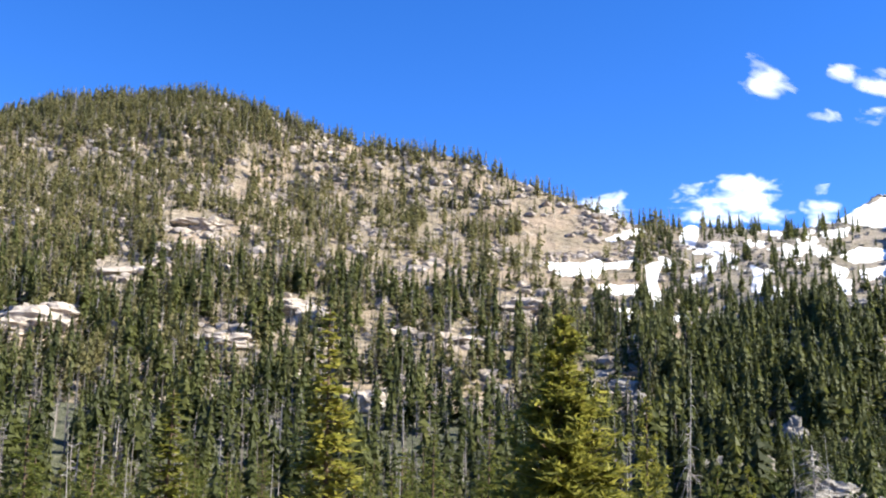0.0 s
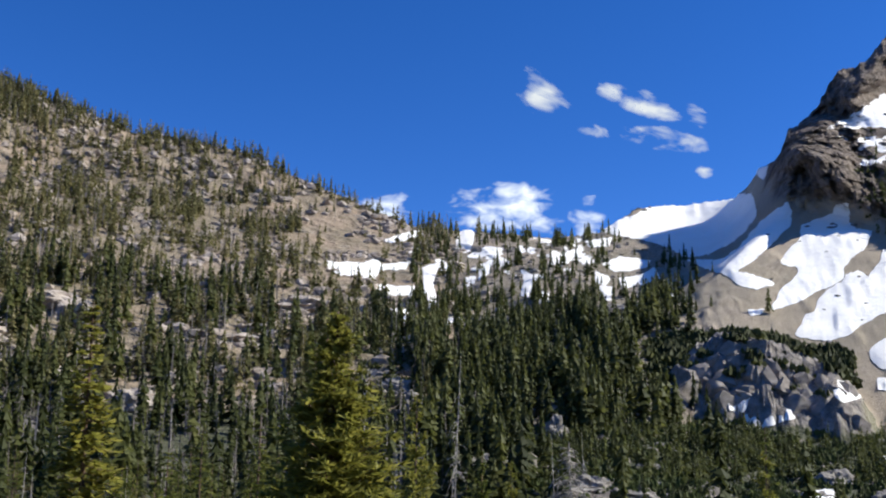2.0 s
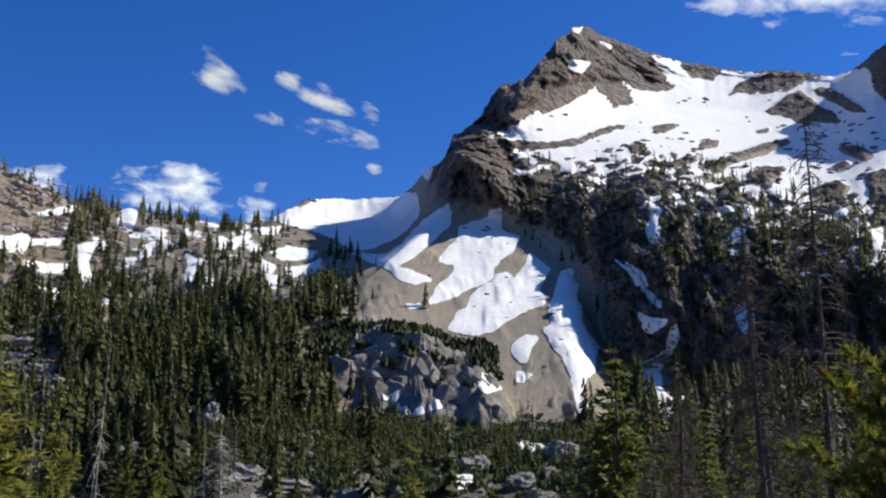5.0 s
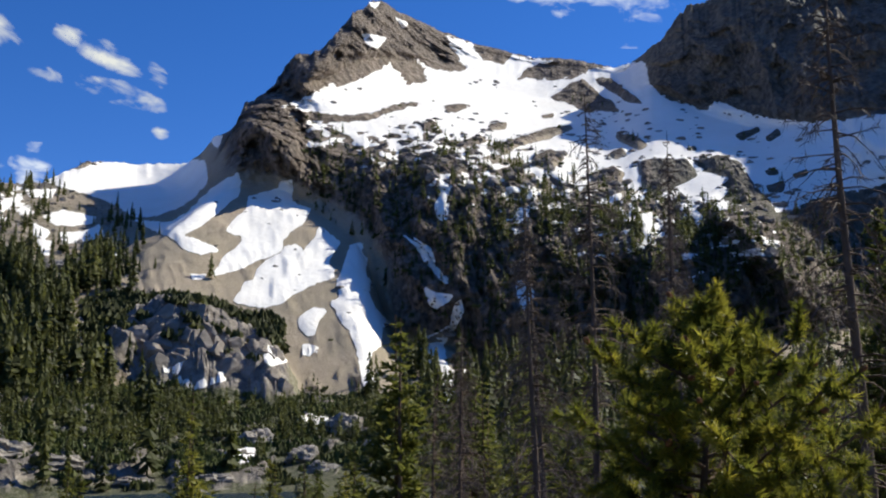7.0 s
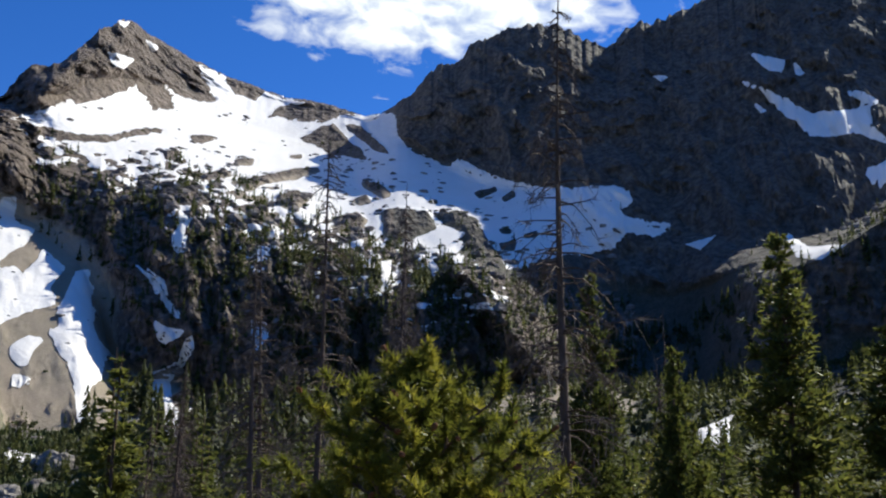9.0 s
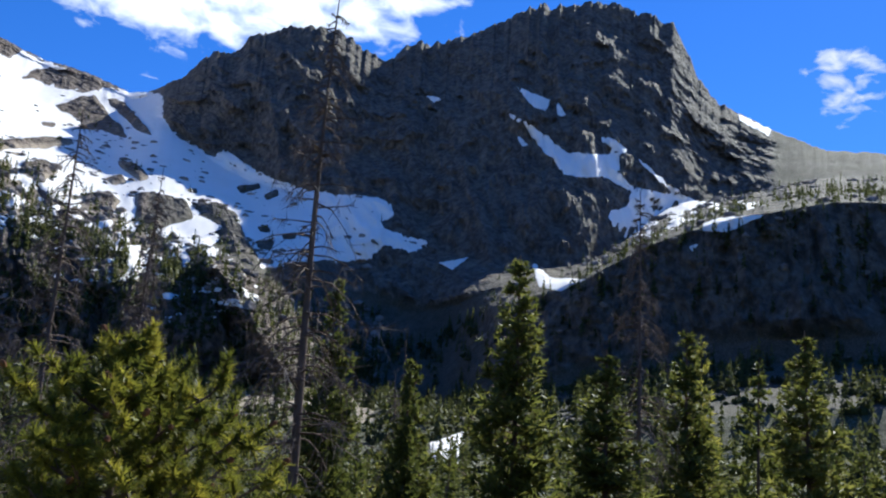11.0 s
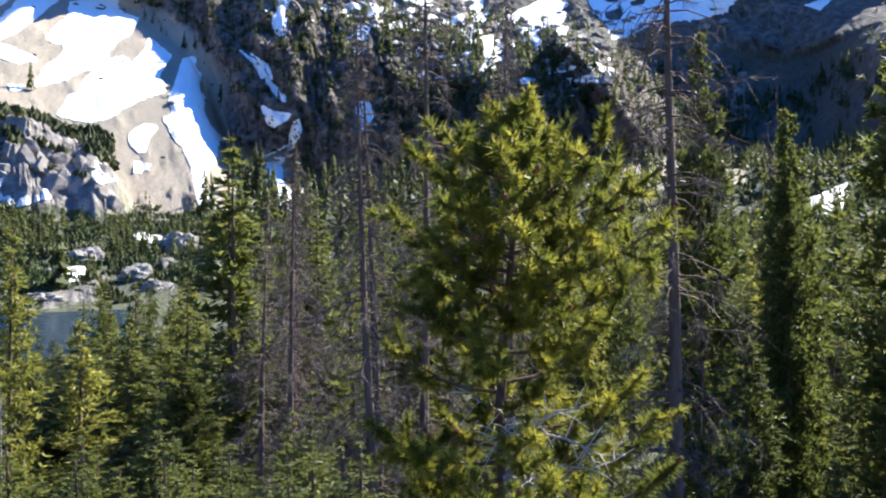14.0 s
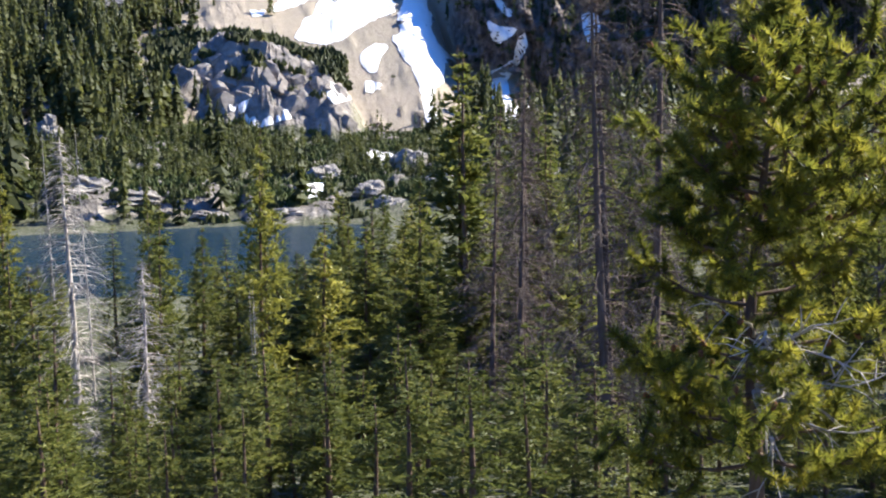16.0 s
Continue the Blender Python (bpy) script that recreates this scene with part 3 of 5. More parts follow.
def sheet(name, keep, mat, label, category, kind="", craggy=False):
    """The cells of the land for which keep is true, as one mesh."""
    i, j = np.nonzero(keep)
    jn = (j + 1) % NC
    quads = np.stack([i * NC + j, i * NC + jn, (i + 1) * NC + jn, (i + 1) * NC + j], 1)[:, ::-1]
    used, inv = np.unique(quads, return_inverse=True)
    v = np.stack([GX.ravel()[used], GY.ravel()[used], GZ.ravel()[used]], 1)
    me = mesh_from(name, v, inv.reshape(quads.shape), mat, True, STONE.ravel()[used])
    if craggy:
        me.polygons.foreach_set("use_smooth", STONE[i, j] < 0.6)
    return tagged(new(name, me), label, category, "", kind)


ci, cj = np.meshgrid(np.arange(NR - 1), np.arange(NC), indexing="ij")
cell_az = AZ[cj]
up = (ci >= ROW[5]) & (ci < ROW[10]) & (cell_az < 112)
crag_cells = ROUGH[:-1] > 0.25
slope_cells = up & (cell_az < 13.5)
saddle_cells = up & (cell_az >= 13.5) & ((cell_az < 25.5) | (cell_az < 30.2) & (ci >= ROW[7]))
peak_cells = up & ~crag_cells & ~saddle_cells & (cell_az >= 25.5) & ((cell_az < 56.2) | (cell_az < 70) & (ci < ROW[7] + 6))
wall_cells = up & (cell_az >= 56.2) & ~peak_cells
sheet("ground", ~up & ~crag_cells, MAT_GROUND, "grassy forest floor with rocks sloping down to a lake", "ground", "structure", True)
sheet("forested_mountain", slope_cells, MAT_SLOPE, "broad tan granite mountainside dotted with conifers", "mountain", "structure")
sheet("rocky_saddle", saddle_cells, MAT_SADDLE, "rocky saddle with scattered conifers and snow patches", "mountain", "structure", True)
sheet("rocky_knoll", crag_cells, MAT_CRAG, "rounded crag of cracked grey rock with shrubs on top", "rock", "structure", True)
sheet("snowy_peak", peak_cells, MAT_PEAK, "pointed brown rock peak above a steep dark buttress", "mountain", "structure", True)
sheet("rock_wall", wall_cells, MAT_WALL, "towering rock wall with a jagged crest, its shade deepened by dark colour", "mountain", "structure", True)
SNOW = []


def drift(label, *outline):
    SNOW.append((label, outline))


drift("broad smooth snowfield below the mountain pass", (21.4, 13.5), (22.6, 13.8), (23.7, 14.0), (24.6, 14.4), (25.6, 14.6), (28.5, 14.6), (29.9, 14.9), (30.4, 14.9), (30.6, 14.3), (30.6, 13.7), (30.0, 13.0), (29.2, 12.3), (27.9, 11.8), (26.8, 11.6), (25.6, 12.3), (24.1, 12.8), (22.8, 13.0), (22.0, 13.3))
drift("narrow snow strip along a rock rib", (32.3, 14.3), (32.5, 13.8), (32.4, 13.1), (31.7, 12.5), (31.2, 12.0), (30.2, 11.2), (29.3, 10.7), (30.2, 10.5), (31.1, 10.1), (31.3, 9.9), (30.3, 9.7), (29.5, 10.0), (28.9, 10.5), (27.5, 11.1), (26.6, 11.5), (28.3, 11.4), (28.8, 11.5), (29.6, 12.0), (30.2, 12.7), (30.9, 13.4))
drift("long white snow tongue on a scree slope", (35.4, 14.0), (35.4, 13.0), (35.7, 12.6), (36.5, 12.4), (36.1, 11.6), (35.4, 11.1), (34.9, 10.6), (34.9, 10.1), (34.3, 9.7), (33.4, 9.4), (32.7, 9.0), (31.8, 8.7), (31.1, 8.6), (31.4, 9.1), (31.6, 9.6), (32.7, 10.4), (32.6, 10.8), (31.7, 11.0), (32.0, 11.5), (32.8, 12.3), (33.0, 13.0), (33.7, 13.2), (34.6, 13.5), (34.8, 13.9))
drift("long white snow tongue on a scree slope", (37.0, 11.4), (37.6, 11.0), (38.2, 10.5), (37.8, 9.9), (37.5, 9.4), (37.9, 8.9), (37.8, 8.5), (36.9, 8.2), (35.6, 7.6), (35.0, 7.1), (34.0, 6.8), (33.1, 6.9), (32.2, 7.1), (32.6, 7.7), (32.8, 8.2), (33.4, 8.4), (33.5, 9.0), (34.3, 9.7), (34.9, 10.2), (35.6, 10.4), (36.1, 10.0), (36.7, 10.7))
drift("long white snow tongue on a scree slope", (38.9, 10.4), (39.5, 10.5), (39.4, 10.0), (39.8, 9.5), (39.6, 8.9), (40.0, 8.1), (39.8, 7.5), (40.4, 6.5), (41.0, 6.0), (41.3, 5.8), (40.6, 5.7), (40.5, 4.7), (40.1, 4.3), (39.8, 3.8), (39.9, 3.2), (40.3, 2.5), (39.8, 2.1), (39.5, 2.5), (39.3, 3.8), (39.2, 4.3), (38.8, 5.4), (38.3, 6.0), (38.1, 6.5), (37.7, 7.0), (37.8, 7.3), (38.2, 7.3), (38.0, 8.3), (38.3, 8.9), (38.6, 9.9))
drift("small bright leftover snow patch among rocks", (35.9, 6.3), (36.7, 6.8), (37.5, 6.7), (37.0, 6.0), (36.8, 5.3), (36.4, 5.2), (35.9, 5.7))
drift("small bright leftover snow patch among rocks", (36.1, 4.8), (37.0, 4.6), (36.5, 4.1), (36.1, 4.2))
drift("small bright leftover snow patch among rocks", (33.9, 4.8), (34.5, 4.6), (34.7, 4.1), (35.4, 3.8), (34.3, 3.5), (34.0, 3.8))
drift("small bright leftover snow patch among rocks", (26.9, 3.9), (27.7, 3.6), (28.9, 3.8), (29.6, 3.9), (29.5, 3.0), (28.6, 3.2), (27.8, 3.4))
drift("small bright leftover snow patch among rocks", (29.3, 2.9), (30.3, 2.7), (31.2, 3.2), (32.2, 3.2), (32.0, 2.8), (31.0, 2.5), (30.1, 2.2), (29.4, 2.4))
drift("small bright leftover snow patch among rocks", (41.9, 10.9), (42.6, 10.5), (43.0, 10.2), (43.4, 9.5), (43.9, 8.9), (44.4, 8.1), (44.2, 8.1), (43.6, 8.8), (43.1, 9.6), (42.6, 10.2))
drift("small bright leftover snow patch among rocks", (43.0, 8.0), (43.7, 7.6), (44.7, 7.5), (44.5, 7.2), (43.7, 6.7), (43.3, 7.0))
drift("small bright leftover snow patch among rocks", (45.1, 7.2), (45.3, 6.6), (44.8, 5.6), (44.5, 5.2), (44.1, 4.7), (44.3, 3.5), (44.6, 3.2), (45.8, 3.3), (45.6, 2.4), (45.0, 1.6), (43.8, 1.4), (43.4, 1.8), (43.3, 3.4), (42.9, 5.0), (43.8, 5.4), (44.5, 5.8), (44.6, 6.5), (44.8, 7.0))
drift("small bright leftover snow patch among rocks", (44.0, 14.1), (44.5, 13.8), (44.4, 13.2), (44.3, 12.6), (44.2, 11.7), (43.8, 11.9), (43.7, 12.6), (44.0, 13.2))
drift("small bright leftover snow patch among rocks", (48.3, 8.2), (49.1, 8.2), (49.3, 7.3), (48.7, 6.5), (48.4, 7.2))
drift("small bright leftover snow patch among rocks", (48.3, 3.6), (49.3, 3.3), (49.2, 2.3), (48.5, 2.0))
drift("small bright leftover snow patch among rocks", (29.8, 8.6), (30.7, 8.6), (30.6, 8.4), (30.0, 8.3))
drift("small bright leftover snow patch among rocks", (58.2, 14.1), (60.5, 13.4), (59.5, 12.7), (57.7, 12.5), (56.7, 12.8))
drift("melting snow patch among trees on the saddle", (5.9, 11.5), (6.9, 11.5), (8.1, 11.5), (9.0, 11.8), (9.2, 11.4), (10.9, 11.6), (10.6, 11.2), (9.2, 11.1), (8.8, 10.6), (8.0, 10.7), (6.9, 10.8), (6.2, 11.1))
drift("melting snow patch among trees on the saddle", (8.7, 10.3), (10.1, 10.2), (11.1, 10.2), (11.4, 10.0), (11.6, 9.7), (10.7, 9.7), (9.8, 9.7), (8.9, 10.0))
drift("melting snow patch among trees on the saddle", (11.6, 11.3), (12.3, 11.5), (12.7, 11.6), (12.4, 11.0), (12.2, 10.3), (12.4, 9.7), (12.7, 9.2), (12.5, 8.9), (11.9, 8.7), (11.7, 8.2), (11.8, 9.1), (11.6, 10.0), (11.7, 10.7))
drift("melting snow patch among trees on the saddle", (9.2, 8.9), (10.4, 8.9), (11.2, 8.8), (11.9, 8.7), (11.1, 8.4), (10.8, 8.0), (10.1, 8.4))
drift("melting snow patch among trees on the saddle", (11.0, 8.1), (11.8, 8.2), (11.6, 7.6), (11.2, 7.4))
drift("melting snow patch among trees on the saddle", (9.3, 12.8), (10.5, 13.2), (11.4, 13.4), (11.6, 13.2), (10.5, 12.8), (9.7, 12.7))
drift("melting snow patch among trees on the saddle", (12.3, 11.8), (12.8, 11.7), (13.2, 11.3), (12.7, 11.1))
drift("melting snow patch among trees on the saddle", (13.6, 12.9), (14.1, 13.8), (14.5, 13.6), (14.6, 12.9), (14.3, 12.1), (13.6, 12.4))
drift("melting snow patch among trees on the saddle", (14.9, 11.4), (15.7, 11.8), (15.5, 11.0), (14.9, 10.6))
drift("melting snow patch among trees on the saddle", (14.1, 10.7), (14.7, 10.8), (14.6, 10.4), (14.1, 10.2))
drift("melting snow patch among trees on the saddle", (17.3, 11.2), (18.3, 10.7), (18.1, 10.3), (17.8, 9.6), (17.3, 9.7), (17.5, 10.5))
drift("melting snow patch among trees on the saddle", (22.0, 11.4), (23.0, 11.8), (24.7, 11.5), (24.5, 11.2), (23.6, 11.0), (22.6, 11.0))
drift("melting snow patch among trees on the saddle", (22.9, 10.6), (24.1, 10.7), (24.9, 11.1), (25.2, 10.5), (24.3, 10.2), (23.1, 10.0))
drift("melting snow patch among trees on the saddle", (21.6, 11.0), (22.4, 10.6), (22.2, 10.2), (21.6, 10.4))
drift("melting snow patch among trees on the saddle", (21.8, 10.2), (22.5, 10.1), (22.4, 9.4), (21.9, 9.3))
drift("melting snow patch among trees on the saddle", (12.3, 8.3), (13.7, 8.5), (13.9, 8.2), (12.7, 8.0))
drift("melting snow patch among trees on the saddle", (21.1, 12.7), (22.6, 12.9), (22.4, 12.4), (21.3, 12.4))
drift("melting snow patch among trees on the saddle", (25.3, 10.1), (25.9, 9.5), (25.7, 9.2), (25.4, 9.5))
drift("melting snow patch among trees on the saddle", (18.4, 9.9), (18.9, 9.9), (18.9, 9.0), (18.3, 9.3))
drift("melting snow patch among trees on the saddle", (11.0, 12.4), (11.7, 12.3), (11.6, 12.0), (10.8, 12.1))
drift("melting snow patch among trees on the saddle", (11.7, 3.3), (12.2, 3.2), (12.0, 2.8), (11.7, 2.9))
drift("small bright leftover snow patch among rocks", (36.3, 4.6), (37.0, 4.4), (36.6, 4.1), (36.1, 4.3))
drift("small bright leftover snow patch among rocks", (42.4, 10.8), (43.4, 10.2), (43.7, 9.2), (44.5, 8.2), (44.0, 8.3), (43.0, 9.5))
drift("small bright leftover snow patch among rocks", (35.8, 0.6), (36.6, 0.9), (37.7, 0.6), (37.6, -0.1), (36.5, 0.1))
drift("small bright leftover snow patch among rocks", (31.9, -1.1), (33.6, -0.9), (33.6, -1.4), (32.8, -2.0))
drift("small bright leftover snow patch among rocks", (43.9, 13.9), (44.7, 13.7), (44.4, 13.0), (43.9, 13.0))
drift("small bright leftover snow patch among rocks", (43.8, 12.6), (44.5, 12.7), (44.4, 11.8), (43.9, 11.8))
drift("small bright leftover snow patch among rocks", (39.4, 22.2), (40.9, 22.0), (40.4, 21.4), (39.8, 21.6))
drift("small bright leftover snow patch among rocks", (41.5, 23.1), (42.2, 22.8), (41.9, 22.5))
drift("small bright leftover snow patch among rocks", (39.8, 23.9), (40.5, 23.9), (40.2, 23.6))
drift("small bright leftover snow patch among rocks", (55.4, 11.7), (56.2, 11.8), (56.0, 10.1), (55.7, 10.0))
drift("small bright leftover snow patch among rocks", (30.5, 16.4), (31.4, 16.3), (31.1, 15.6))
drift("great sunlit snowfield below the rocky summit", (33.8, 17.9), (35.0, 18.1), (36.3, 18.7), (37.5, 19.4), (38.1, 19.2), (39.4, 19.7), (41.1, 20.6), (42.1, 19.4), (43.6, 19.5), (42.8, 20.8), (43.6, 20.3), (44.8, 20.0), (45.7, 20.2), (44.5, 22.1), (46.5, 21.4), (48.9, 20.8), (50.6, 20.5), (52.9, 19.9), (53.5, 19.9), (56.2, 20.1), (56.4, 18.9), (57.5, 17.9), (59.5, 17.2), (60.2, 17.6), (62.0, 16.7), (64.0, 16.2), (65.3, 15.9), (69.6, 15.9), (70.3, 15.1), (69.3, 14.3), (72.4, 13.6), (71.6, 13.1), (69.9, 13.3), (68.9, 12.4), (64.7, 11.9), (63.7, 11.4), (62.5, 11.4), (61.4, 12.6), (60.4, 13.7), (60.7, 14.7), (58.7, 14.6), (58.4, 14.5), (60.5, 12.7), (59.2, 11.8), (58.0, 12.5), (55.5, 13.1), (54.5, 12.7), (53.2, 12.2), (51.2, 11.3), (49.9, 12.0), (48.6, 10.7), (47.3, 12.4), (46.4, 13.3), (46.1, 14.6), (44.4, 15.6), (42.1, 15.0), (39.4, 14.7), (39.3, 15.6), (38.8, 16.1), (36.3, 15.9), (36.1, 17.3))
drift("grey shaded snow patch on the rock wall", (77.1, 22.7), (79.1, 22.0), (78.9, 21.4), (78.1, 21.7))
drift("grey shaded snow patch on the rock wall", (79.6, 21.9), (80.2, 21.1), (79.6, 21.2))
drift("grey shaded snow patch on the rock wall", (77.2, 20.0), (78.0, 19.5), (77.6, 19.4))
drift("grey shaded snow patch on the rock wall", (71.6, 21.9), (72.5, 21.8), (72.1, 21.6))
drift("grey shaded snow patch on the rock wall", (73.1, 12.5), (74.7, 12.9), (73.9, 12.2))
drift("grey shaded snow patch on the rock wall", (78.4, 13.0), (79.6, 12.0), (81.6, 12.0), (80.2, 11.3), (79.0, 11.5))
drift("grey shaded snow patch on the rock wall", (88.2, 15.2), (88.9, 15.5), (91.5, 15.7), (89.5, 14.8), (88.0, 14.9))
drift("grey shaded snow patch on the rock wall", (87.4, 14.0), (87.9, 14.1), (87.6, 13.7))
drift("grey shaded snow patch on the rock wall", (73.3, 2.3), (75.2, 3.1), (75.0, 1.2), (73.8, 0.5))
drift("grey shaded snow patch on the rock wall", (76.6, 21.2), (77.7, 20.8), (79.0, 20.0), (80.3, 19.1), (81.9, 19.0), (83.4, 19.2), (82.1, 19.9), (82.7, 20.0), (83.8, 19.3), (84.7, 18.6), (86.1, 17.5), (87.5, 16.6), (89.6, 16.3), (90.2, 16.5), (91.5, 16.2), (88.1, 15.5), (86.5, 14.8), (84.7, 14.2), (83.8, 14.4), (82.6, 15.7), (83.9, 16.2), (84.2, 17.0), (82.7, 17.8), (81.5, 17.8), (80.2, 17.9), (79.0, 19.2), (77.7, 20.5))
drift("grey shaded snow patch on the rock wall", (90.1, 21.2), (91.9, 20.3), (91.8, 20.0), (90.2, 20.9))
def box_of(poly, pad=0.6):
    p = np.array(poly)
    c0, c1 = np.searchsorted(FINE, p[:, 0].min() - pad), np.searchsorted(FINE, p[:, 0].max() + pad)
    block = (GEL[:, c0:c1] > p[:, 1].min() - pad) & (GEL[:, c0:c1] < p[:, 1].max() + pad)
    rows = np.nonzero(block[ROW[4]:ROW[9] + 1].any(1))[0] + ROW[4]
    return c0, c1, rows.min(), min(rows.max() + 1, ROW[9] + 1)


scraps = ([], [])


def drift_meshes(field, c0, r0):
    """Cut the land's cells along field = 0 and lay thick sheets on the inside, one for each piece."""
    sub = (slice(r0, r0 + field.shape[0]), slice(c0, c0 + field.shape[1]))
    X, Y, Z = GX[sub], GY[sub], GZ[sub]
    verts, faces, known = [], [], {}

    def put(key, x, y, z, f):
        if key not in known:
            lift = 0.12 + min(max(f, 0) * 3.5, 1.0) * 0.6
            k = 1 - 0.0011
            known[key] = len(verts)
            verts.append((x * k, y * k, z * k + lift))
        return known[key]

    n, m = field.shape
    pos = field > 0
    busy = np.nonzero(pos[:-1, :-1] | pos[1:, :-1] | pos[:-1, 1:] | pos[1:, 1:])
    for i, j in zip(*busy):
        ring = ((i, j), (i, j + 1), (i + 1, j + 1), (i + 1, j))
        face = []
        for a, b in zip(ring, ring[1:] + ring[:1]):
            fa, fb = field[a], field[b]
            if fa > 0:
                face.append(put(a, X[a], Y[a], Z[a], fa))
            if (fa > 0) != (fb > 0):
                t = fa / (fa - fb)
                key = (a, b) if a < b else (b, a)
                face.append(put(key, X[a] + (X[b] - X[a]) * t, Y[a] + (Y[b] - Y[a]) * t, Z[a] + (Z[b] - Z[a]) * t, 0))
        if len(face) >= 3:
            faces.append(face[::-1])
    root = list(range(len(verts)))

    def find(v):
        while root[v] != v:
            root[v] = root[root[v]]
            v = root[v]
        return v

    for face in faces:
        for v in face[1:]:
            root[find(v)] = find(face[0])
    pieces = {}
    for face in faces:
        pieces.setdefault(find(face[0]), []).append(face)
    made = []
    for group in pieces.values():
        used = {v: k for k, v in enumerate(sorted({v for face in group for v in face}))}
        if len(group) < 30:
            b = len(scraps[0])
            scraps[0].extend(verts[v] for v in used)
            scraps[1].extend([b + used[v] for v in face] for face in group)
            continue
        me = bpy.data.meshes.new("snow_patch")
        me.from_pydata([verts[v] for v in used], [], [[used[v] for v in face] for face in group])
        me.polygons.foreach_set("use_smooth", [True] * len(me.polygons))
        me.materials.append(MAT_SNOW)
        me.update()
        made.append(me)
    return made


SPECKLED = "broken snow between rocks and trees on a rocky brow"
drift(SPECKLED, (43, 13), (47, 11.5), (52, 9.5), (57, 7.5), (61, 8), (64, 9.5), (60, 12.5), (55, 13.5), (50, 15), (45, 16.5))
drift(SPECKLED, (12.5, 11.2), (17, 10.6), (22, 11), (21, 12.9), (13, 13))
for label, outline in SNOW:
    c0, c1, r0, r1 = box_of(outline)
    a, e = GA[r0:r1, c0:c1], GEL[r0:r1, c0:c1]
    f = outline_distance(outline, a, e)
    size = max(np.ptp(np.array(outline)[:, 0]), np.ptp(np.array(outline)[:, 1]))
    warp = fbm(a * 2.2, e * 3.2, a * 0 + 7.7, 5, 0.65)
    f = f + warp * min(0.02 + 0.010 * size, 0.22) + fbm(a * 7, e * 10, a * 0 + 1.7, 4, 0.65) * min(0.09 + 0.008 * size, 0.26) + 0.03
    for rock in BARE:
        p = np.array(rock)
        if p[:, 0].max() > AZ[c0] and p[:, 0].min() < AZ[c1]:
            f = np.minimum(f, -outline_distance(rock, a, e) - 0.05 + warp * min(0.28, 0.08 * np.ptp(p[:, 0])))
    if size > 12:   # the great snowfield melts out in spots towards its lower rim
        low = np.clip((along(BROW_EL, a) + 4.2 - e) / 4.0, 0, 1)
        spots = fbm(a * 1.5, e * 4.6, a * 0 + 2.2, 5, 0.66)
        f = np.minimum(f, 0.44 - 0.6 * low - spots * 1.4 * (0.25 + low) + 0.25 * (1 - low))
    if label == SPECKLED:
        f = np.minimum(f, fbm(a * 1.5, e * 2.6, a * 0 + 12.2, 5, 0.62) * 0.8 - 0.16 * (a < 30) - 0.06 * np.clip(along(BROW_EL, a) - e, -1, 3))
    f = np.where(COVER[r0:r1, c0:c1] > 0.5, -0.2, f)
    COVER[r0:r1, c0:c1] = np.where(f > 0, 1, COVER[r0:r1, c0:c1])
    for me in drift_meshes(f, c0, r0):
        tagged(new("snow_patch", me), label, "snow", "snow patches on the mountains")
for (vs, fs) in (scraps,):
    me = bpy.data.meshes.new("snow_scraps")
    me.from_pydata(vs, [], fs)
    me.materials.append(MAT_SNOW)
    tagged(new("snow_scraps", me), "small scattered scraps of old snow", "snow", "", "stuff")

# ---- water ----
def lake():
    steps = np.radians(np.arange(3.0, 38.1, 1.0))
    ring = [(r * math.sin(a), r * math.cos(a), LAKE_Z) for r, row in ((112, steps), (276, steps[::-1])) for a in row]
    bm = bmesh.new()
    bm.faces.new([bm.verts.new(p) for p in ring][::-1])
    bmesh.ops.triangulate(bm, faces=bm.faces[:])
    me = bpy.data.meshes.new("lake")
    bm.to_mesh(me)
    me.materials.append(MAT_WATER)
    tagged(new("lake", me), "calm dark blue mountain lake with rocky shores", "water", "", "structure")


lake()


# ---- clouds ----
PUFFY, WISPY = "white puffy cumulus cloud above the ridge", "thin wispy white cloud in a deep blue sky"


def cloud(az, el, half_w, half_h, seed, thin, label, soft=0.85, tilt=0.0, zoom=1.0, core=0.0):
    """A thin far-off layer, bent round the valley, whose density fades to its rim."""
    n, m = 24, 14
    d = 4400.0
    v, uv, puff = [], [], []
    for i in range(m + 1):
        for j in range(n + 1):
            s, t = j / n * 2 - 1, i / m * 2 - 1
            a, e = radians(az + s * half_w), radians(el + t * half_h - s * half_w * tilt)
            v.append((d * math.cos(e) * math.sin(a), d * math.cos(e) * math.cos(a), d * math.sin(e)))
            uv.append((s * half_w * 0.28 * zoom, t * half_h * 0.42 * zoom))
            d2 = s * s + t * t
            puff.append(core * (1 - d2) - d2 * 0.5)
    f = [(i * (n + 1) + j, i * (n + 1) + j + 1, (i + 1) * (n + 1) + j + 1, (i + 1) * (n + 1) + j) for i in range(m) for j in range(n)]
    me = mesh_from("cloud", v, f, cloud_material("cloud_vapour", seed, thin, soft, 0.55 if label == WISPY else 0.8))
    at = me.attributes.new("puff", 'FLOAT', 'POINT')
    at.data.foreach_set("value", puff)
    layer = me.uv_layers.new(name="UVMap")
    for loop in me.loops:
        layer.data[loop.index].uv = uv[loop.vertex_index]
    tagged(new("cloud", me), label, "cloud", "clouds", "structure")


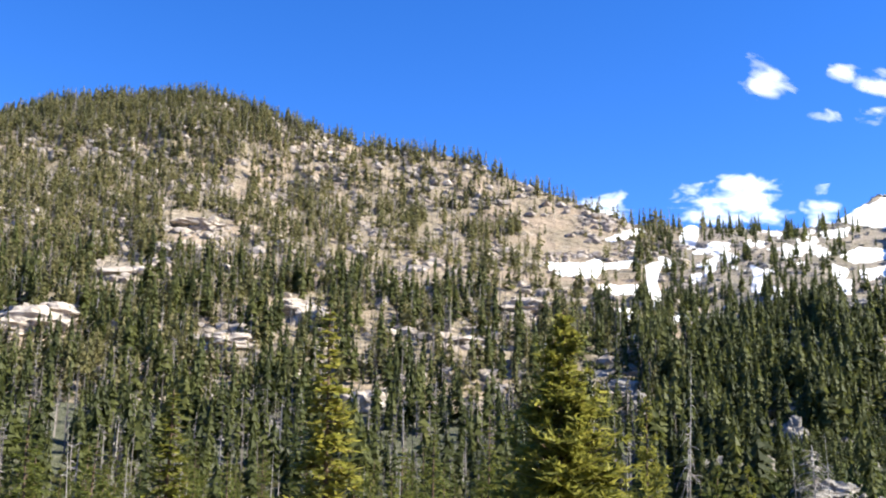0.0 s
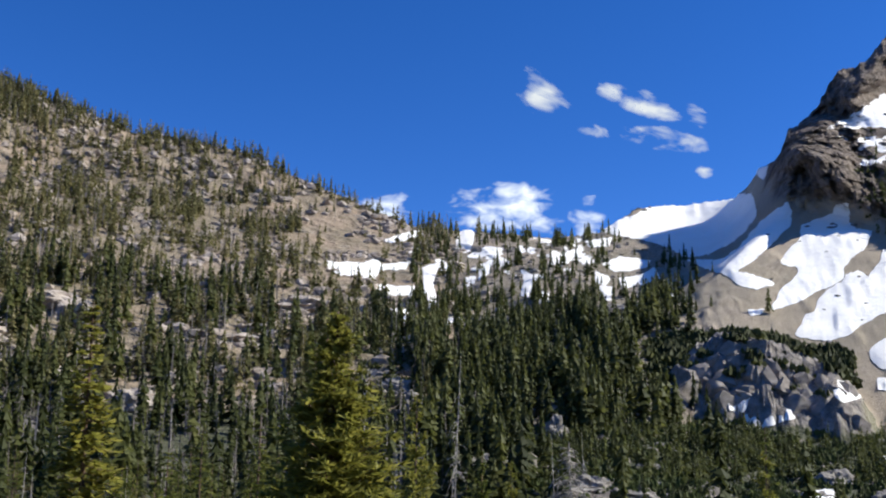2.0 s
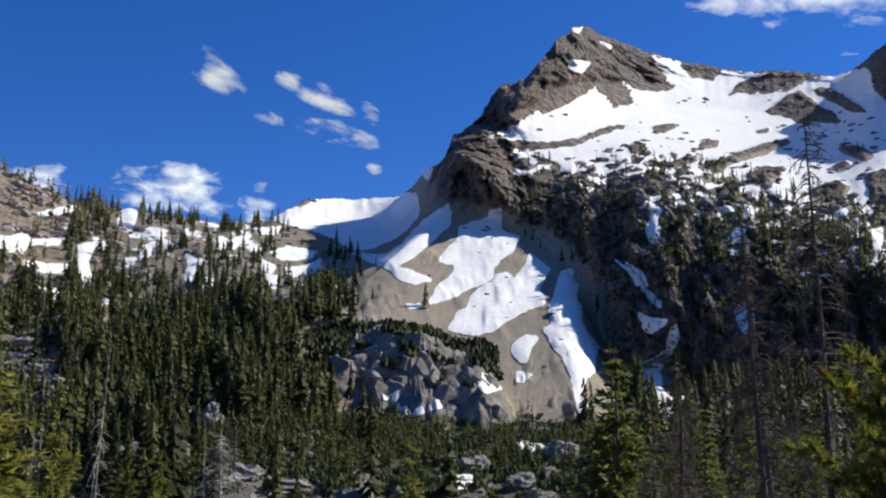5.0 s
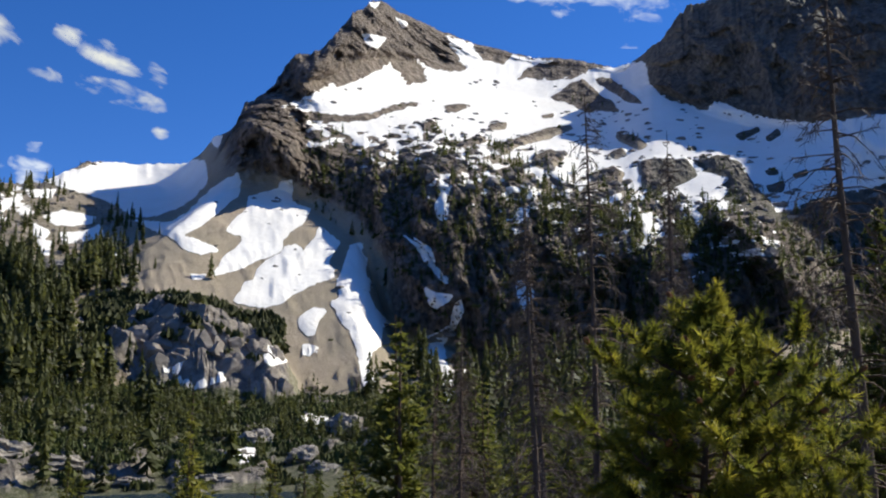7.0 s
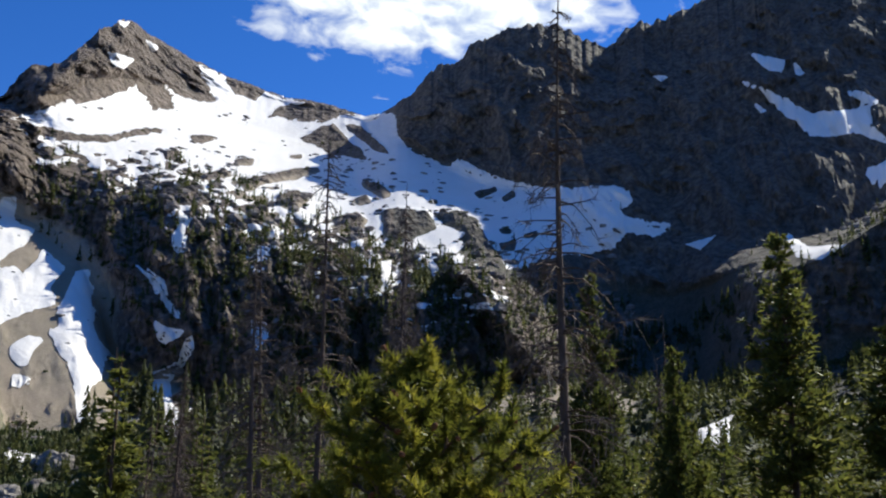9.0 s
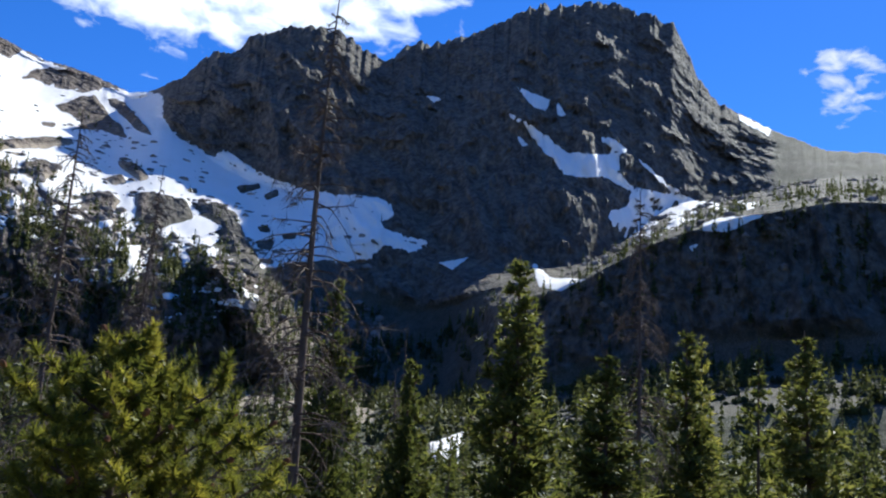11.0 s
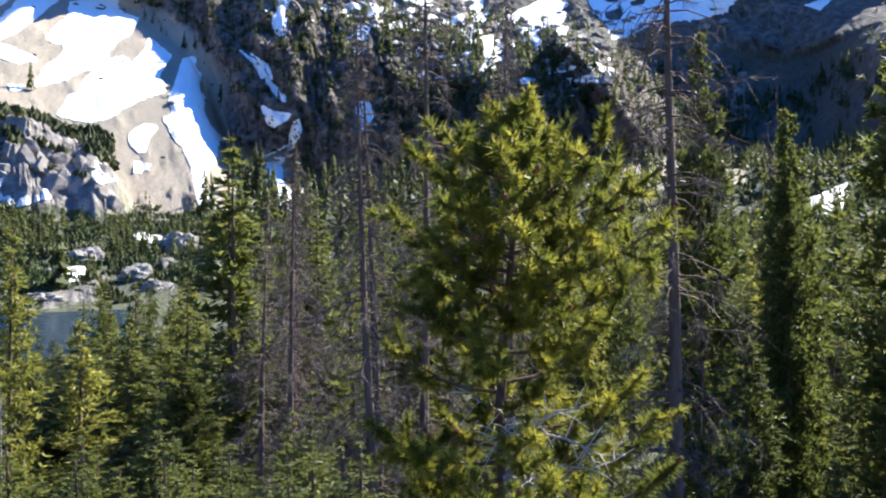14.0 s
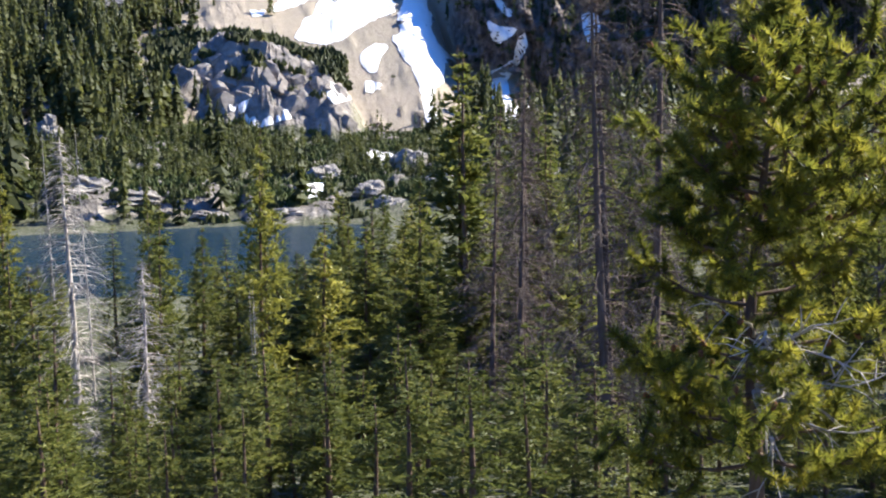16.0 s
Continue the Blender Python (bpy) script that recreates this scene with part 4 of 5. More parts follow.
cloud(16.6, 14.5, 3.7, 1.9, 1, 0.42, PUFFY, 0.5, 0, 1.0, 0.06)
cloud(8.9, 14.4, 2.4, 1.4, 2, 0.40, PUFFY, 0.5, 0, 1.0, 0.0)
cloud(21.3, 14.1, 1.3, 1.2, 3, 0.40, PUFFY, 0.5)
cloud(18.5, 21.2, 2.3, 1.5, 4, 0.58, WISPY, 0.42, 0.4, 0.75, 0.12)
cloud(25.0, 20.1, 2.4, 1.2, 5, 0.60, WISPY, 0.4, 0.3, 0.75, 0.12)
cloud(26.0, 18.1, 3.4, 1.0, 6, 0.60, WISPY, 0.4, 0.2, 0.75, 0.12)
cloud(21.3, 18.9, 2.2, 0.7, 7, 0.66, WISPY, 0.5, 0.2, 0.75, 0.08)
cloud(22.9, 20.9, 1.8, 0.8, 8, 0.66, WISPY, 0.5, 0.2, 0.75, 0.08)
cloud(27.6, 19.4, 1.4, 1.2, 9, 0.66, WISPY, 0.5, 0.5, 0.75, 0.08)
cloud(28.0, 16.3, 0.8, 0.6, 10, 0.64, WISPY, 0.5, 0.2, 0.75, 0.1)
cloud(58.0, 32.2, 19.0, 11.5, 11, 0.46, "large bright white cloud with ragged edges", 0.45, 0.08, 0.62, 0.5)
cloud(96.0, 22.5, 3.0, 3.0, 12, 0.55, WISPY, 0.4)


# ---- distant woods ----
def far_conifer(rng, whorls=10, sprays=3, slim=0.12):
    """A small spruce of loose drooping sprays round a thin stem, 1 m high."""
    v, f = [(0.012, 0, 0), (-0.006, 0.010, 0), (-0.006, -0.010, 0), (0, 0, 0.97)], [(0, 1, 3), (1, 2, 3), (2, 0, 3)]
    bare = rng.uniform(0.04, 0.2)
    for k in range(whorls):
        h = bare + (0.985 - bare) * (k + rng.random() * 0.7) / whorls
        for s in range(sprays):
            reach = slim * min(1.0, 1.35 * (1 - h) ** 0.85) * rng.uniform(0.65, 1.3) + 0.012
            q, wide = rng.uniform(0, 6.283), rng.uniform(0.4, 0.75)
            drop = rng.uniform(0.02, 0.07) + 0.25 * reach
            b = len(v)
            v.append((0, 0, h + 0.045))
            v.append((reach * math.cos(q - wide), reach * math.sin(q - wide), h - drop + rng.uniform(-0.03, 0.03)))
            v.append((reach * math.cos(q + wide), reach * math.sin(q + wide), h - drop + rng.uniform(-0.03, 0.03)))
            f.append((b, b + 1, b + 2))
    return np.array(v), np.array(f)


def far_dead(rng):
    """A bare grey spar with a few stubs, 1 m high."""
    v, f = [], []
    for k in range(3):
        q = 2.094 * k
        v.append((0.022 * math.cos(q), 0.022 * math.sin(q), 0))
    v.append((rng.uniform(-0.02, 0.02), rng.uniform(-0.02, 0.02), 1))
    f += [(0, 1, 3), (1, 2, 3), (2, 0, 3)]
    for k in range(14):
        z, q, w = rng.uniform(0.2, 0.92), rng.uniform(0, 6.28), rng.uniform(0.05, 0.13)
        b = len(v)
        w *= 1.15 - z * 0.7
        v += [(0, 0, z), (0, 0, z + 0.03), (w * math.cos(q), w * math.sin(q), z - rng.uniform(-0.02, 0.06))]
        f.append((b, b + 1, b + 2))
    return np.array(v), np.array(f)


def ground_at(az, r):
    """Height of the land at a bearing and distance."""
    j = int(np.argmin(np.abs(AZ - az)))
    return float(np.interp(r, GR[:ROW[9], j], GZ[:ROW[9], j]))


rng = random.Random(7)
FAR_SHAPES = [far_conifer(rng, rng.choice((8, 9, 10)), 3, rng.uniform(0.085, 0.15)) for _ in range(18)]
TALL_SHAPES = [far_conifer(rng, rng.choice((13, 14, 15)), 4, rng.uniform(0.08, 0.125)) for _ in range(18)]
DEAD_SHAPES = [far_dead(rng) for _ in range(5)]


def wood(name, shapes, spots, mat, label):
    vs, fs, tones, n = [], [], [], 0
    for x, y, z, h, w in spots:
        v, f = shapes[rng.randrange(len(shapes))]
        q = rng.uniform(0, 6.28)
        c, s = math.cos(q), math.sin(q)
        lean = rng.uniform(-0.03, 0.03)
        vs.append(np.stack([x + h * w * (v[:, 0] * c - v[:, 1] * s) + lean * h * v[:, 2], y + h * w * (v[:, 0] * s + v[:, 1] * c), z - 0.4 + h * v[:, 2]], 1))
        fs.append(f + n)
        tones.append(np.full(len(v), rng.random()))
        n += len(v)
    me = mesh_from(name, np.concatenate(vs), np.concatenate(fs), mat, False)
    at = me.attributes.new("tone", 'FLOAT', 'POINT')
    at.data.foreach_set("value", np.concatenate(tones).astype(np.float32))
    tagged(new(name, me), label, "trees", "", "stuff")


def scatter(count, rows, az_range, density, height, tall=1.0, where=1 - 0.97 * np.maximum(DOME > 0.15, ROUGH > 0.2), snow=False):
    """Spots on the land, spread by true area and kept by density(az, el, level)."""
    r0, r1 = rows
    c0, c1 = np.searchsorted(FINE, az_range[0]), min(np.searchsorted(FINE, az_range[1]), NF - 2)
    ax, ay, az_ = GX[r0:r1 + 1, c0:c1 + 1], GY[r0:r1 + 1, c0:c1 + 1], GZ[r0:r1 + 1, c0:c1 + 1]
    dr = np.hypot(ax[1:, :-1] - ax[:-1, :-1], ay[1:, :-1] - ay[:-1, :-1])
    area = (dr + 0.15 * np.abs(az_[1:, :-1] - az_[:-1, :-1])) * GR[r0:r1, c0:c1]
    p = area * density(GA[r0:r1, c0:c1], GEL[r0:r1, c0:c1], LV[r0:r1, c0:c1])
    p = p * ((COVER[r0:r1, c0:c1] > 0.5) == snow) * np.where(SPUR[r0:r1, c0:c1], 0.4, 1) * where[r0:r1, c0:c1]
    p = (p / p.sum()).ravel()
    gen = np.random.default_rng(count + r0)
    out = []
    for k in gen.choice(len(p), count, p=p):
        i, j = divmod(int(k), c1 - c0)
        i, j = i + r0, j + c0
        u, w = gen.random(), gen.random()
        pt = [(g[i, j] * (1 - u) + g[i + 1, j] * u) * (1 - w) + (g[i, j + 1] * (1 - u) + g[i + 1, j + 1] * u) * w for g in (GX, GY, GZ)]
        h = height * (0.36 + 0.9 * gen.random() ** 1.5) * tall
        out.append((*pt, h, gen.uniform(0.95, 1.45)))
    return out


def clump(a, e, seed, scale=1.0):
    return np.clip(0.55 + 1.5 * fbm(a * 0.55 * scale, e * 1.1 * scale, a * 0 + seed, 4, 0.55), 0.02, 2)


# pale ledges that break the woods: bearing, rise and width
LEDGES = [(8.6, 5.6, 24), (10.2, 5.0, 16), (12.0, 3.6, 12), (15.3, 8.6, 22), (19.8, 6.9, 18), (18.8, 3.6, 13), (25.3, 5.8, 20), (22.6, 9.2, 22), (13.2, 7.4, 14),
          (-8.2, 9.0, 34), (-17.5, 10.6, 40), (-22.3, 7.4, 42), (-5.0, 4.3, 26), (-12.5, 6.9, 28), (1.5, 7.4, 30), (4.6, 9.4, 26), (-1.5, 11.6, 30), (-14.0, 13.4, 32), (2.8, 4.9, 20)]


def openings(a, e):
    keep = np.ones_like(a)
    for az, el, wide in LEDGES:
        keep = np.where(((a - az) / (0.4 + wide / 22)) ** 2 + ((e - el + 0.8) / 1.1) ** 2 < 1, 0.12, keep)
    return keep


SCREE = [(4.0, 15.6), (7.5, 14.6), (11.0, 13.2), (10.0, 12.0), (6.0, 11.8), (4.8, 13.2)]    # a bare tan scree below the ridge


def slope_density(a, e, l):
    crown = np.clip((e - 15.5) / 3, 0, 1) * np.clip((-6 - a) / 6, 0, 1)     # thick woods round the summit
    low = np.clip((8.5 - e) / 6, 0, 1)
    mixed = (0.2 + clump(a, e, 3.1, 1.5) ** 1.4) * (0.8 + 0.45 * low) + 1.4 * crown + 0.4 * np.clip((-14 - a) / 6, 0, 1)
    return mixed * openings(a, e) * np.clip((17 - a) / 6, 0.4, 1) * np.where(outline_distance(SCREE, a, e) > 0, 0.03, 1) * np.where((a > 5.5) & (e > 8.8) & (e < 12.4), 0.3, 1)


saddle_density = lambda a, e, l: openings(a, e) * clump(a, e, 8.4, 1.6) ** 1.3 * np.where(a > 27.2, 0.02, 1) * np.where((a > 23) & (e > 11.6), 0.1, 1) * np.where(e > 9.6, 0.35, 2.0)
brow_density = lambda a, e, l: clump(a, e, 5.5, 2.0) * (0.6 + 0.6 * np.clip((a - 44) / 6, 0, 1)) * np.where(e < along(BROW_EL, a) - 0.3, 1, np.where(e < along(BROW_EL, a) + 2.0, 0.35, 0.02))
crest_density = lambda a, e, l: clump(a, e, 9.9, 1.5) * np.where(l > 8.85, 1, 0.1)
foot_density = lambda a, e, l: openings(a, e) * clump(a, e, 6.1, 1.6) ** 1.6 * np.where(a < 9, 0.9, 1) * np.where((a > 29) & (a < 42) & (e > 1.8), 0.02, 1) * np.where((a > 11) & (a < 29), 3.0, 1) * np.where((a > 17.5) & (a < 41) & (e < 2.0), 0.05, 1) * np.where((a > 25.8) & (a < 42) & (e > 2.0), 0.02, 1)
wood("distant_conifers", FAR_SHAPES, scatter(11500, (ROW[5], ROW[9]), (-36, 15), slope_density, 15) + scatter(520, (ROW[8] + 40, ROW[9]), (-36, 6), crest_density, 14), MAT_FAR, "conifers scattered thinly over a granite mountainside")
wood("distant_dead_trees", DEAD_SHAPES, scatter(3000, (ROW[4], ROW[9]), (-36, 16), slope_density, 15) + scatter(900, (ROW[4], ROW[6]), (-36, 12), foot_density, 17), MAT_DEADFAR, "grey dead conifer spars among living trees")
wood("saddle_conifers", TALL_SHAPES, scatter(1500, (ROW[5], ROW[9]), (11, 33), saddle_density, 13.5), MAT_FIR, "dark green conifers standing on a rocky saddle")
wood("buttress_conifers", FAR_SHAPES, scatter(2300, (ROW[6], ROW[8]), (36.5, 70), brow_density, 9), MAT_FIR, "small dark conifers clinging to a steep buttress")
wood("lakeside_conifers", TALL_SHAPES, scatter(3700, (ROW[4], ROW[6]), (-36, 60), foot_density, 20), MAT_FIR, "dense dark conifers beyond the lake")
ridge_density = lambda a, e, l: clump(a, e, 15.5, 2.0) * np.where(np.abs(l - 7) < 0.25, 1, 0.08)
wood("ridge_conifers", FAR_SHAPES, scatter(700, (ROW[6], ROW[8]), (76, 111), ridge_density, 7), MAT_FIR, "small conifers along a shaded rocky ridge")
wood("wall_foot_conifers", FAR_SHAPES, scatter(3400, (ROW[3] + 3, ROW[7]), (50, 112), foot_density, 10) + scatter(420, (ROW[3] + 2, ROW[5]), (36.5, 52), foot_density, 8.5), MAT_FIR, "dark conifers at the foot of a rock wall")


def far_shrub(rng):
    """A low ragged bush of overlapping leafy points, 1 m high."""
    v, f = [], []
    for k in range(16):
        q, w = rng.uniform(0, 6.28), rng.uniform(0.1, 0.62)
        x, y, z = w * math.cos(q), w * math.sin(q), rng.uniform(0.0, 0.4) * (1.2 - w * 0.6)
        b = len(v)
        for s in range(3):
            u = q + 2.09 * s + rng.uniform(-0.4, 0.4)
            v.append((x + 0.24 * math.cos(u), y + 0.24 * math.sin(u), z + rng.uniform(-0.25, 0.12)))
        v.append((x + rng.uniform(-0.1, 0.1), y + rng.uniform(-0.1, 0.1), z + rng.uniform(0.3, 0.62)))
        f += [(b, b + 1, b + 3), (b + 1, b + 2, b + 3), (b + 2, b, b + 3)]
    return np.array(v), np.array(f)


SHRUB_SHAPES = [far_shrub(rng) for _ in range(8)]
shrub_density = lambda a, e, l: clump(a, e, 36.1, 1.8) ** 1.6 * np.where((a > 26) & (a < 42) & (e > 2.2), 0.01, 1)
meadow_density = lambda a, e, l: clump(a, e, 46.1, 1.5) * np.where((e > -0.7) & (e < 2.6), 1, 0.06) * np.where(a > 30.5, np.where(e < 1.4, 0.7, 0.03), 1)
wood("meadow_conifers", FAR_SHAPES, scatter(1700, (ROW[4] + 6, ROW[5] + 6), (17, 42), meadow_density, 7.0), MAT_FIR, "small green conifers on a meadow beyond the lake")
top_density = lambda a, e, l: clump(a, e, 49.1, 2.5)
wood("knoll_shrubs", SHRUB_SHAPES, scatter(1500, (ROW[4], ROW[5] + 34), (24.5, 34.8), top_density, 4.6, 1.0, (DOME > 0.35) * (1 - 0.93 * (ROUGH > 0.5))), MAT_FIR, "dark low shrubs on top of a rounded crag")
wood("flat_shrubs", SHRUB_SHAPES, scatter(1200, (ROW[3], ROW[4] + 20), (-36, 8), top_density, 3.2), MAT_FAR, "low olive shrubs under the trees of a flat")
wood("wall_foot_shrubs", SHRUB_SHAPES, scatter(2000, (ROW[3], ROW[6]), (50, 104), top_density, 3.0), MAT_FIR, "dark low shrubs at the foot of a rock wall")
meadow_shrub_density = lambda a, e, l: clump(a, e, 56.1, 1.3) ** 1.3 * np.where((e > -2.6) & (e < 2.4), 1, 0.02)
wood("meadow_shrubs", SHRUB_SHAPES, scatter(3000, (ROW[4] + 3, ROW[5]), (15, 44), meadow_shrub_density, 2.6), MAT_MEADOW, "dense low green shrubs on a meadow beyond the lake")
wood("lakeside_shrubs", SHRUB_SHAPES, scatter(2200, (ROW[4], ROW[6] - 10), (8, 56), shrub_density, 2.6), MAT_FIR, "low green shrubs between rocks beyond the lake")
wood("buttress_shrubs", SHRUB_SHAPES, scatter(1000, (ROW[6], ROW[8] - 15), (36, 68), brow_density, 2.6), MAT_FIR, "dark low shrubs on the ledges of a buttress")


# ---- rocks ----
def rock_shape(seed, cuts=2, flat=0.6):
    bm = bmesh.new()
    bmesh.ops.create_icosphere(bm, subdivisions=cuts, radius=1)
    off = Vector((seed * 3.1, seed * 1.7, seed * 5.3))
    for v in bm.verts:
        p = v.co.copy()
        k = 1 + 0.45 * noise.noise(p * 1.1 + off) + 0.25 * noise.noise(p * 2.7 + off)
        q = noise.cell(p * 1.6 + off) * 0.14
        v.co = p * (k + q)
        v.co.z *= flat
    vs = np.array([v.co[:] for v in bm.verts])
    fs = np.array([[v.index for v in f.verts] for f in bm.faces])
    bm.free()
    return vs, fs


def block_shape(seed):
    """An angular rock split along joints, about 1 m in radius."""
    g = np.random.default_rng(seed)
    bm = bmesh.new()
    bmesh.ops.create_icosphere(bm, subdivisions=4, radius=1.15)
    vs = np.array([v.co[:] for v in bm.verts])
    fs = np.array([[v.index for v in f.verts] for f in bm.faces])
    bm.free()
    for k in range(22):
        n = g.normal(size=3)
        n /= np.linalg.norm(n)
        over = np.maximum(vs @ n - g.uniform(0.45, 0.85), 0)
        vs = vs - over[:, None] * n
    x, y, z = vs.T
    return vs * (1 + 0.03 * fbm(x * 5, y * 5 + seed, z * 5, 3))[:, None], fs


def outcrop(az, r, wide, high, seed, label, cuts=4, mat=None, split=False):
    """A weathered granite outcrop that stands half buried in the ground."""
    vs, fs = block_shape(seed) if split else rock_shape(seed, cuts, 1.0)
    x, y, z = vs.T
    k = np.ones(len(vs)) if split else 1 + 0.12 * fbm(x * 4 + seed, y * 4, z * 4, 4, 0.6) + 0.22 * fbm(x * 2.2, y * 2.2 + seed, z * 3, 5, 0.62, True)
    vs = vs * k[:, None] * np.array([wide / 2, wide / 2.6, high])
    me = mesh_from("granite_outcrop", vs, fs, mat or MAT_GRANITE, False)
    ob = new("granite_outcrop", me)
    a = radians(az)
    ob.matrix_world = pose(r * math.sin(a), r * math.cos(a), ground_at(az, r) - high * 0.25, 0, 0, -az + seed * 3 % 20 - 10)
    tagged(ob, label, "rock", "granite outcrops")


SHORE, WOODED = "pale rounded granite outcrop on the lake shore", "pale granite outcrop among dark conifers"
for k, row in enumerate([(20.6, 284, 10, 1.8), (23.4, 282, 13, 2.0), (27.2, 276, 8, 1.4), (31.2, 273, 11, 1.5)]):
    outcrop(*row, k + 1, SHORE)
for k, row in enumerate([(15.3, 310, 19, 5), (16.8, 312, 13, 5), (19.1, 350, 9, 4.5), (12.2, 360, 7, 13), (38.4, 345, 15, 5), (36.2, 300, 9, 3.5), (40.4, 300, 10, 4), (33.6, 330, 12, 4),
                         (-4.0, 420, 18, 7), (-7.5, 520, 24, 8), (-15, 640, 26, 6), (-21.5, 520, 34, 6), (21.0, 290, 9, 3), (11.0, 400, 10, 6), (37.2, 285, 9, 3.5), (32.6, 300, 10, 3)]):
    outcrop(*row, k + 21, WOODED, 4, MAT_TAN if row[0] < 10 else None)
for k, (az, el, wide) in enumerate(LEDGES):
    j = int(np.argmin(np.abs(AZ - az)))
    i = ROW[4] + int(np.argmax(GEL[ROW[4]:ROW[9], j] >= el - 0.5))
    outcrop(az, float(GR[i, j]), wide, wide * 0.17, k + 121, "broad pale granite ledge among conifers", 4, MAT_TAN if az < 6 else MAT_GRANITE, k % 2 == 0)
crag = random.Random(12)
for k in range(34):
    az = 26.4 + 8.6 * (k + crag.random()) / 34
    size = crag.uniform(0.55, 1.0)
    outcrop(az, crag.uniform(409, 426), 15 * size, 8.5 * size, 51 + k, "cracked grey rock block on the face of a crag", 4, MAT_KNOLL, True)

ROCKS = [rock_shape(k + 60, 1, 0.75) for k in range(10)]


def boulders(name, spots, mat, label):
    vs, fs, n = [], [], 0
    for x, y, z, h, w in spots:
        v, f = ROCKS[rng.randrange(len(ROCKS))]
        q = rng.uniform(0, 6.28)
        c, s = math.cos(q), math.sin(q)
        vs.append(np.stack([x + h * w * (v[:, 0] * c - v[:, 1] * s), y + h * w * (v[:, 0] * s + v[:, 1] * c), z + h * v[:, 2]], 1))
        fs.append(f + n)
        n += len(v)
    me = mesh_from(name, np.concatenate(vs), np.concatenate(fs), mat, False)
    tagged(new(name, me), label, "rocks", "", "stuff")


slope_rocks = lambda a, e, l: clump(a, e, 21.1, 1.1) ** 2 * np.clip((16 - a) / 6, 0, 1)
brow_rocks = lambda a, e, l: clump(a, e, 25.5, 2.0) * np.where(np.abs(e - along(BROW_EL, a) - 0.6) < 1.8, 1, 0.05)
scree_rocks = lambda a, e, l: clump(a, e, 29.5, 1.5)
boulders("slope_boulders", scatter(3200, (ROW[5], ROW[9]), (-36, 16), slope_rocks, 3.8), MAT_TAN, "tan granite boulders strewn over the mountainside")
boulders("brow_boulders", scatter(500, (ROW[6], ROW[8]), (38, 70), brow_rocks, 3.0), MAT_KNOLL, "brown boulders melting out of a snowfield")
boulders("ridge_boulders", scatter(450, (ROW[6] + 40, ROW[8]), (76, 111), scree_rocks, 2.6), MAT_KNOLL, "grey boulders along a shaded rocky ridge")
field_rocks = lambda a, e, l: clump(a, e, 33.5, 1.2) ** 2 * np.where(e < 17.5, 1, 0.15)
boulders("snowfield_boulders", scatter(260, (ROW[6], ROW[8] + 20), (36, 72), field_rocks, 2.6, 1.0, np.ones_like(GR), True), MAT_KNOLL, "dark boulders poking out of a snowfield")
boulders("tongue_boulders", scatter(40, (ROW[5], ROW[6]), (31, 42), field_rocks, 1.8, 1.0, np.ones_like(GR), True), MAT_KNOLL, "small rocks lying on a snow tongue")
boulders("saddle_boulders", scatter(420, (ROW[4], ROW[9]), (13, 26), scree_rocks, 2.2), MAT_GRANITE, "grey boulders scattered over the saddle")


# ---- trees close by ----
def tube(V, F, pts, rads, sides=5):
    base = len(V)
    for k, p in enumerate(pts):
        d = (pts[min(k + 1, len(pts) - 1)] - pts[max(k - 1, 0)]).normalized()
        a = d.orthogonal().normalized()
        b = d.cross(a)
        for s in range(sides):
            q = 6.283185 * s / sides
            V.append(p + (a * math.cos(q) + b * math.sin(q)) * rads[k])
    for k in range(len(pts) - 1):
        for s in range(sides):
            i, j = base + k * sides + s, base + k * sides + (s + 1) % sides
            F.append((i, j, j + sides))
            F.append((i, j + sides, i + sides))


def blade(V, F, p, d, length, width, side):
    """One flat pointed needle spray."""
    b = len(V)
    m = p + d * (length * 0.45)
    V.extend((p, m + side * width * 0.5, p + d * length, m - side * width * 0.5))
    F.extend(((b, b + 1, b + 2), (b, b + 2, b + 3)))


def needle(V, F, p, d, length, width, side):
    """One long thin pointed needle cluster."""
    b = len(V)
    V.extend((p + side * width * 0.5, p - side * width * 0.5, p + d * length))
    F.append((b, b + 1, b + 2))


def solid(name, V, F, mat, smooth=True):
    return mesh_from(name, np.array([v[:] for v in V]), np.array(F), mat, smooth)


def part(name, me, parent, label="", m=None):
    ob = new(name, me)
    ob.parent = parent
    if m is not None:
        ob.matrix_basis = m
    return tagged(ob, label)


def rand_dir(g):
    z, q = g.uniform(-1, 1), g.uniform(0, 6.283)
    s = math.sqrt(1 - z * z)
    return Vector((s * math.cos(q), s * math.sin(q), z))


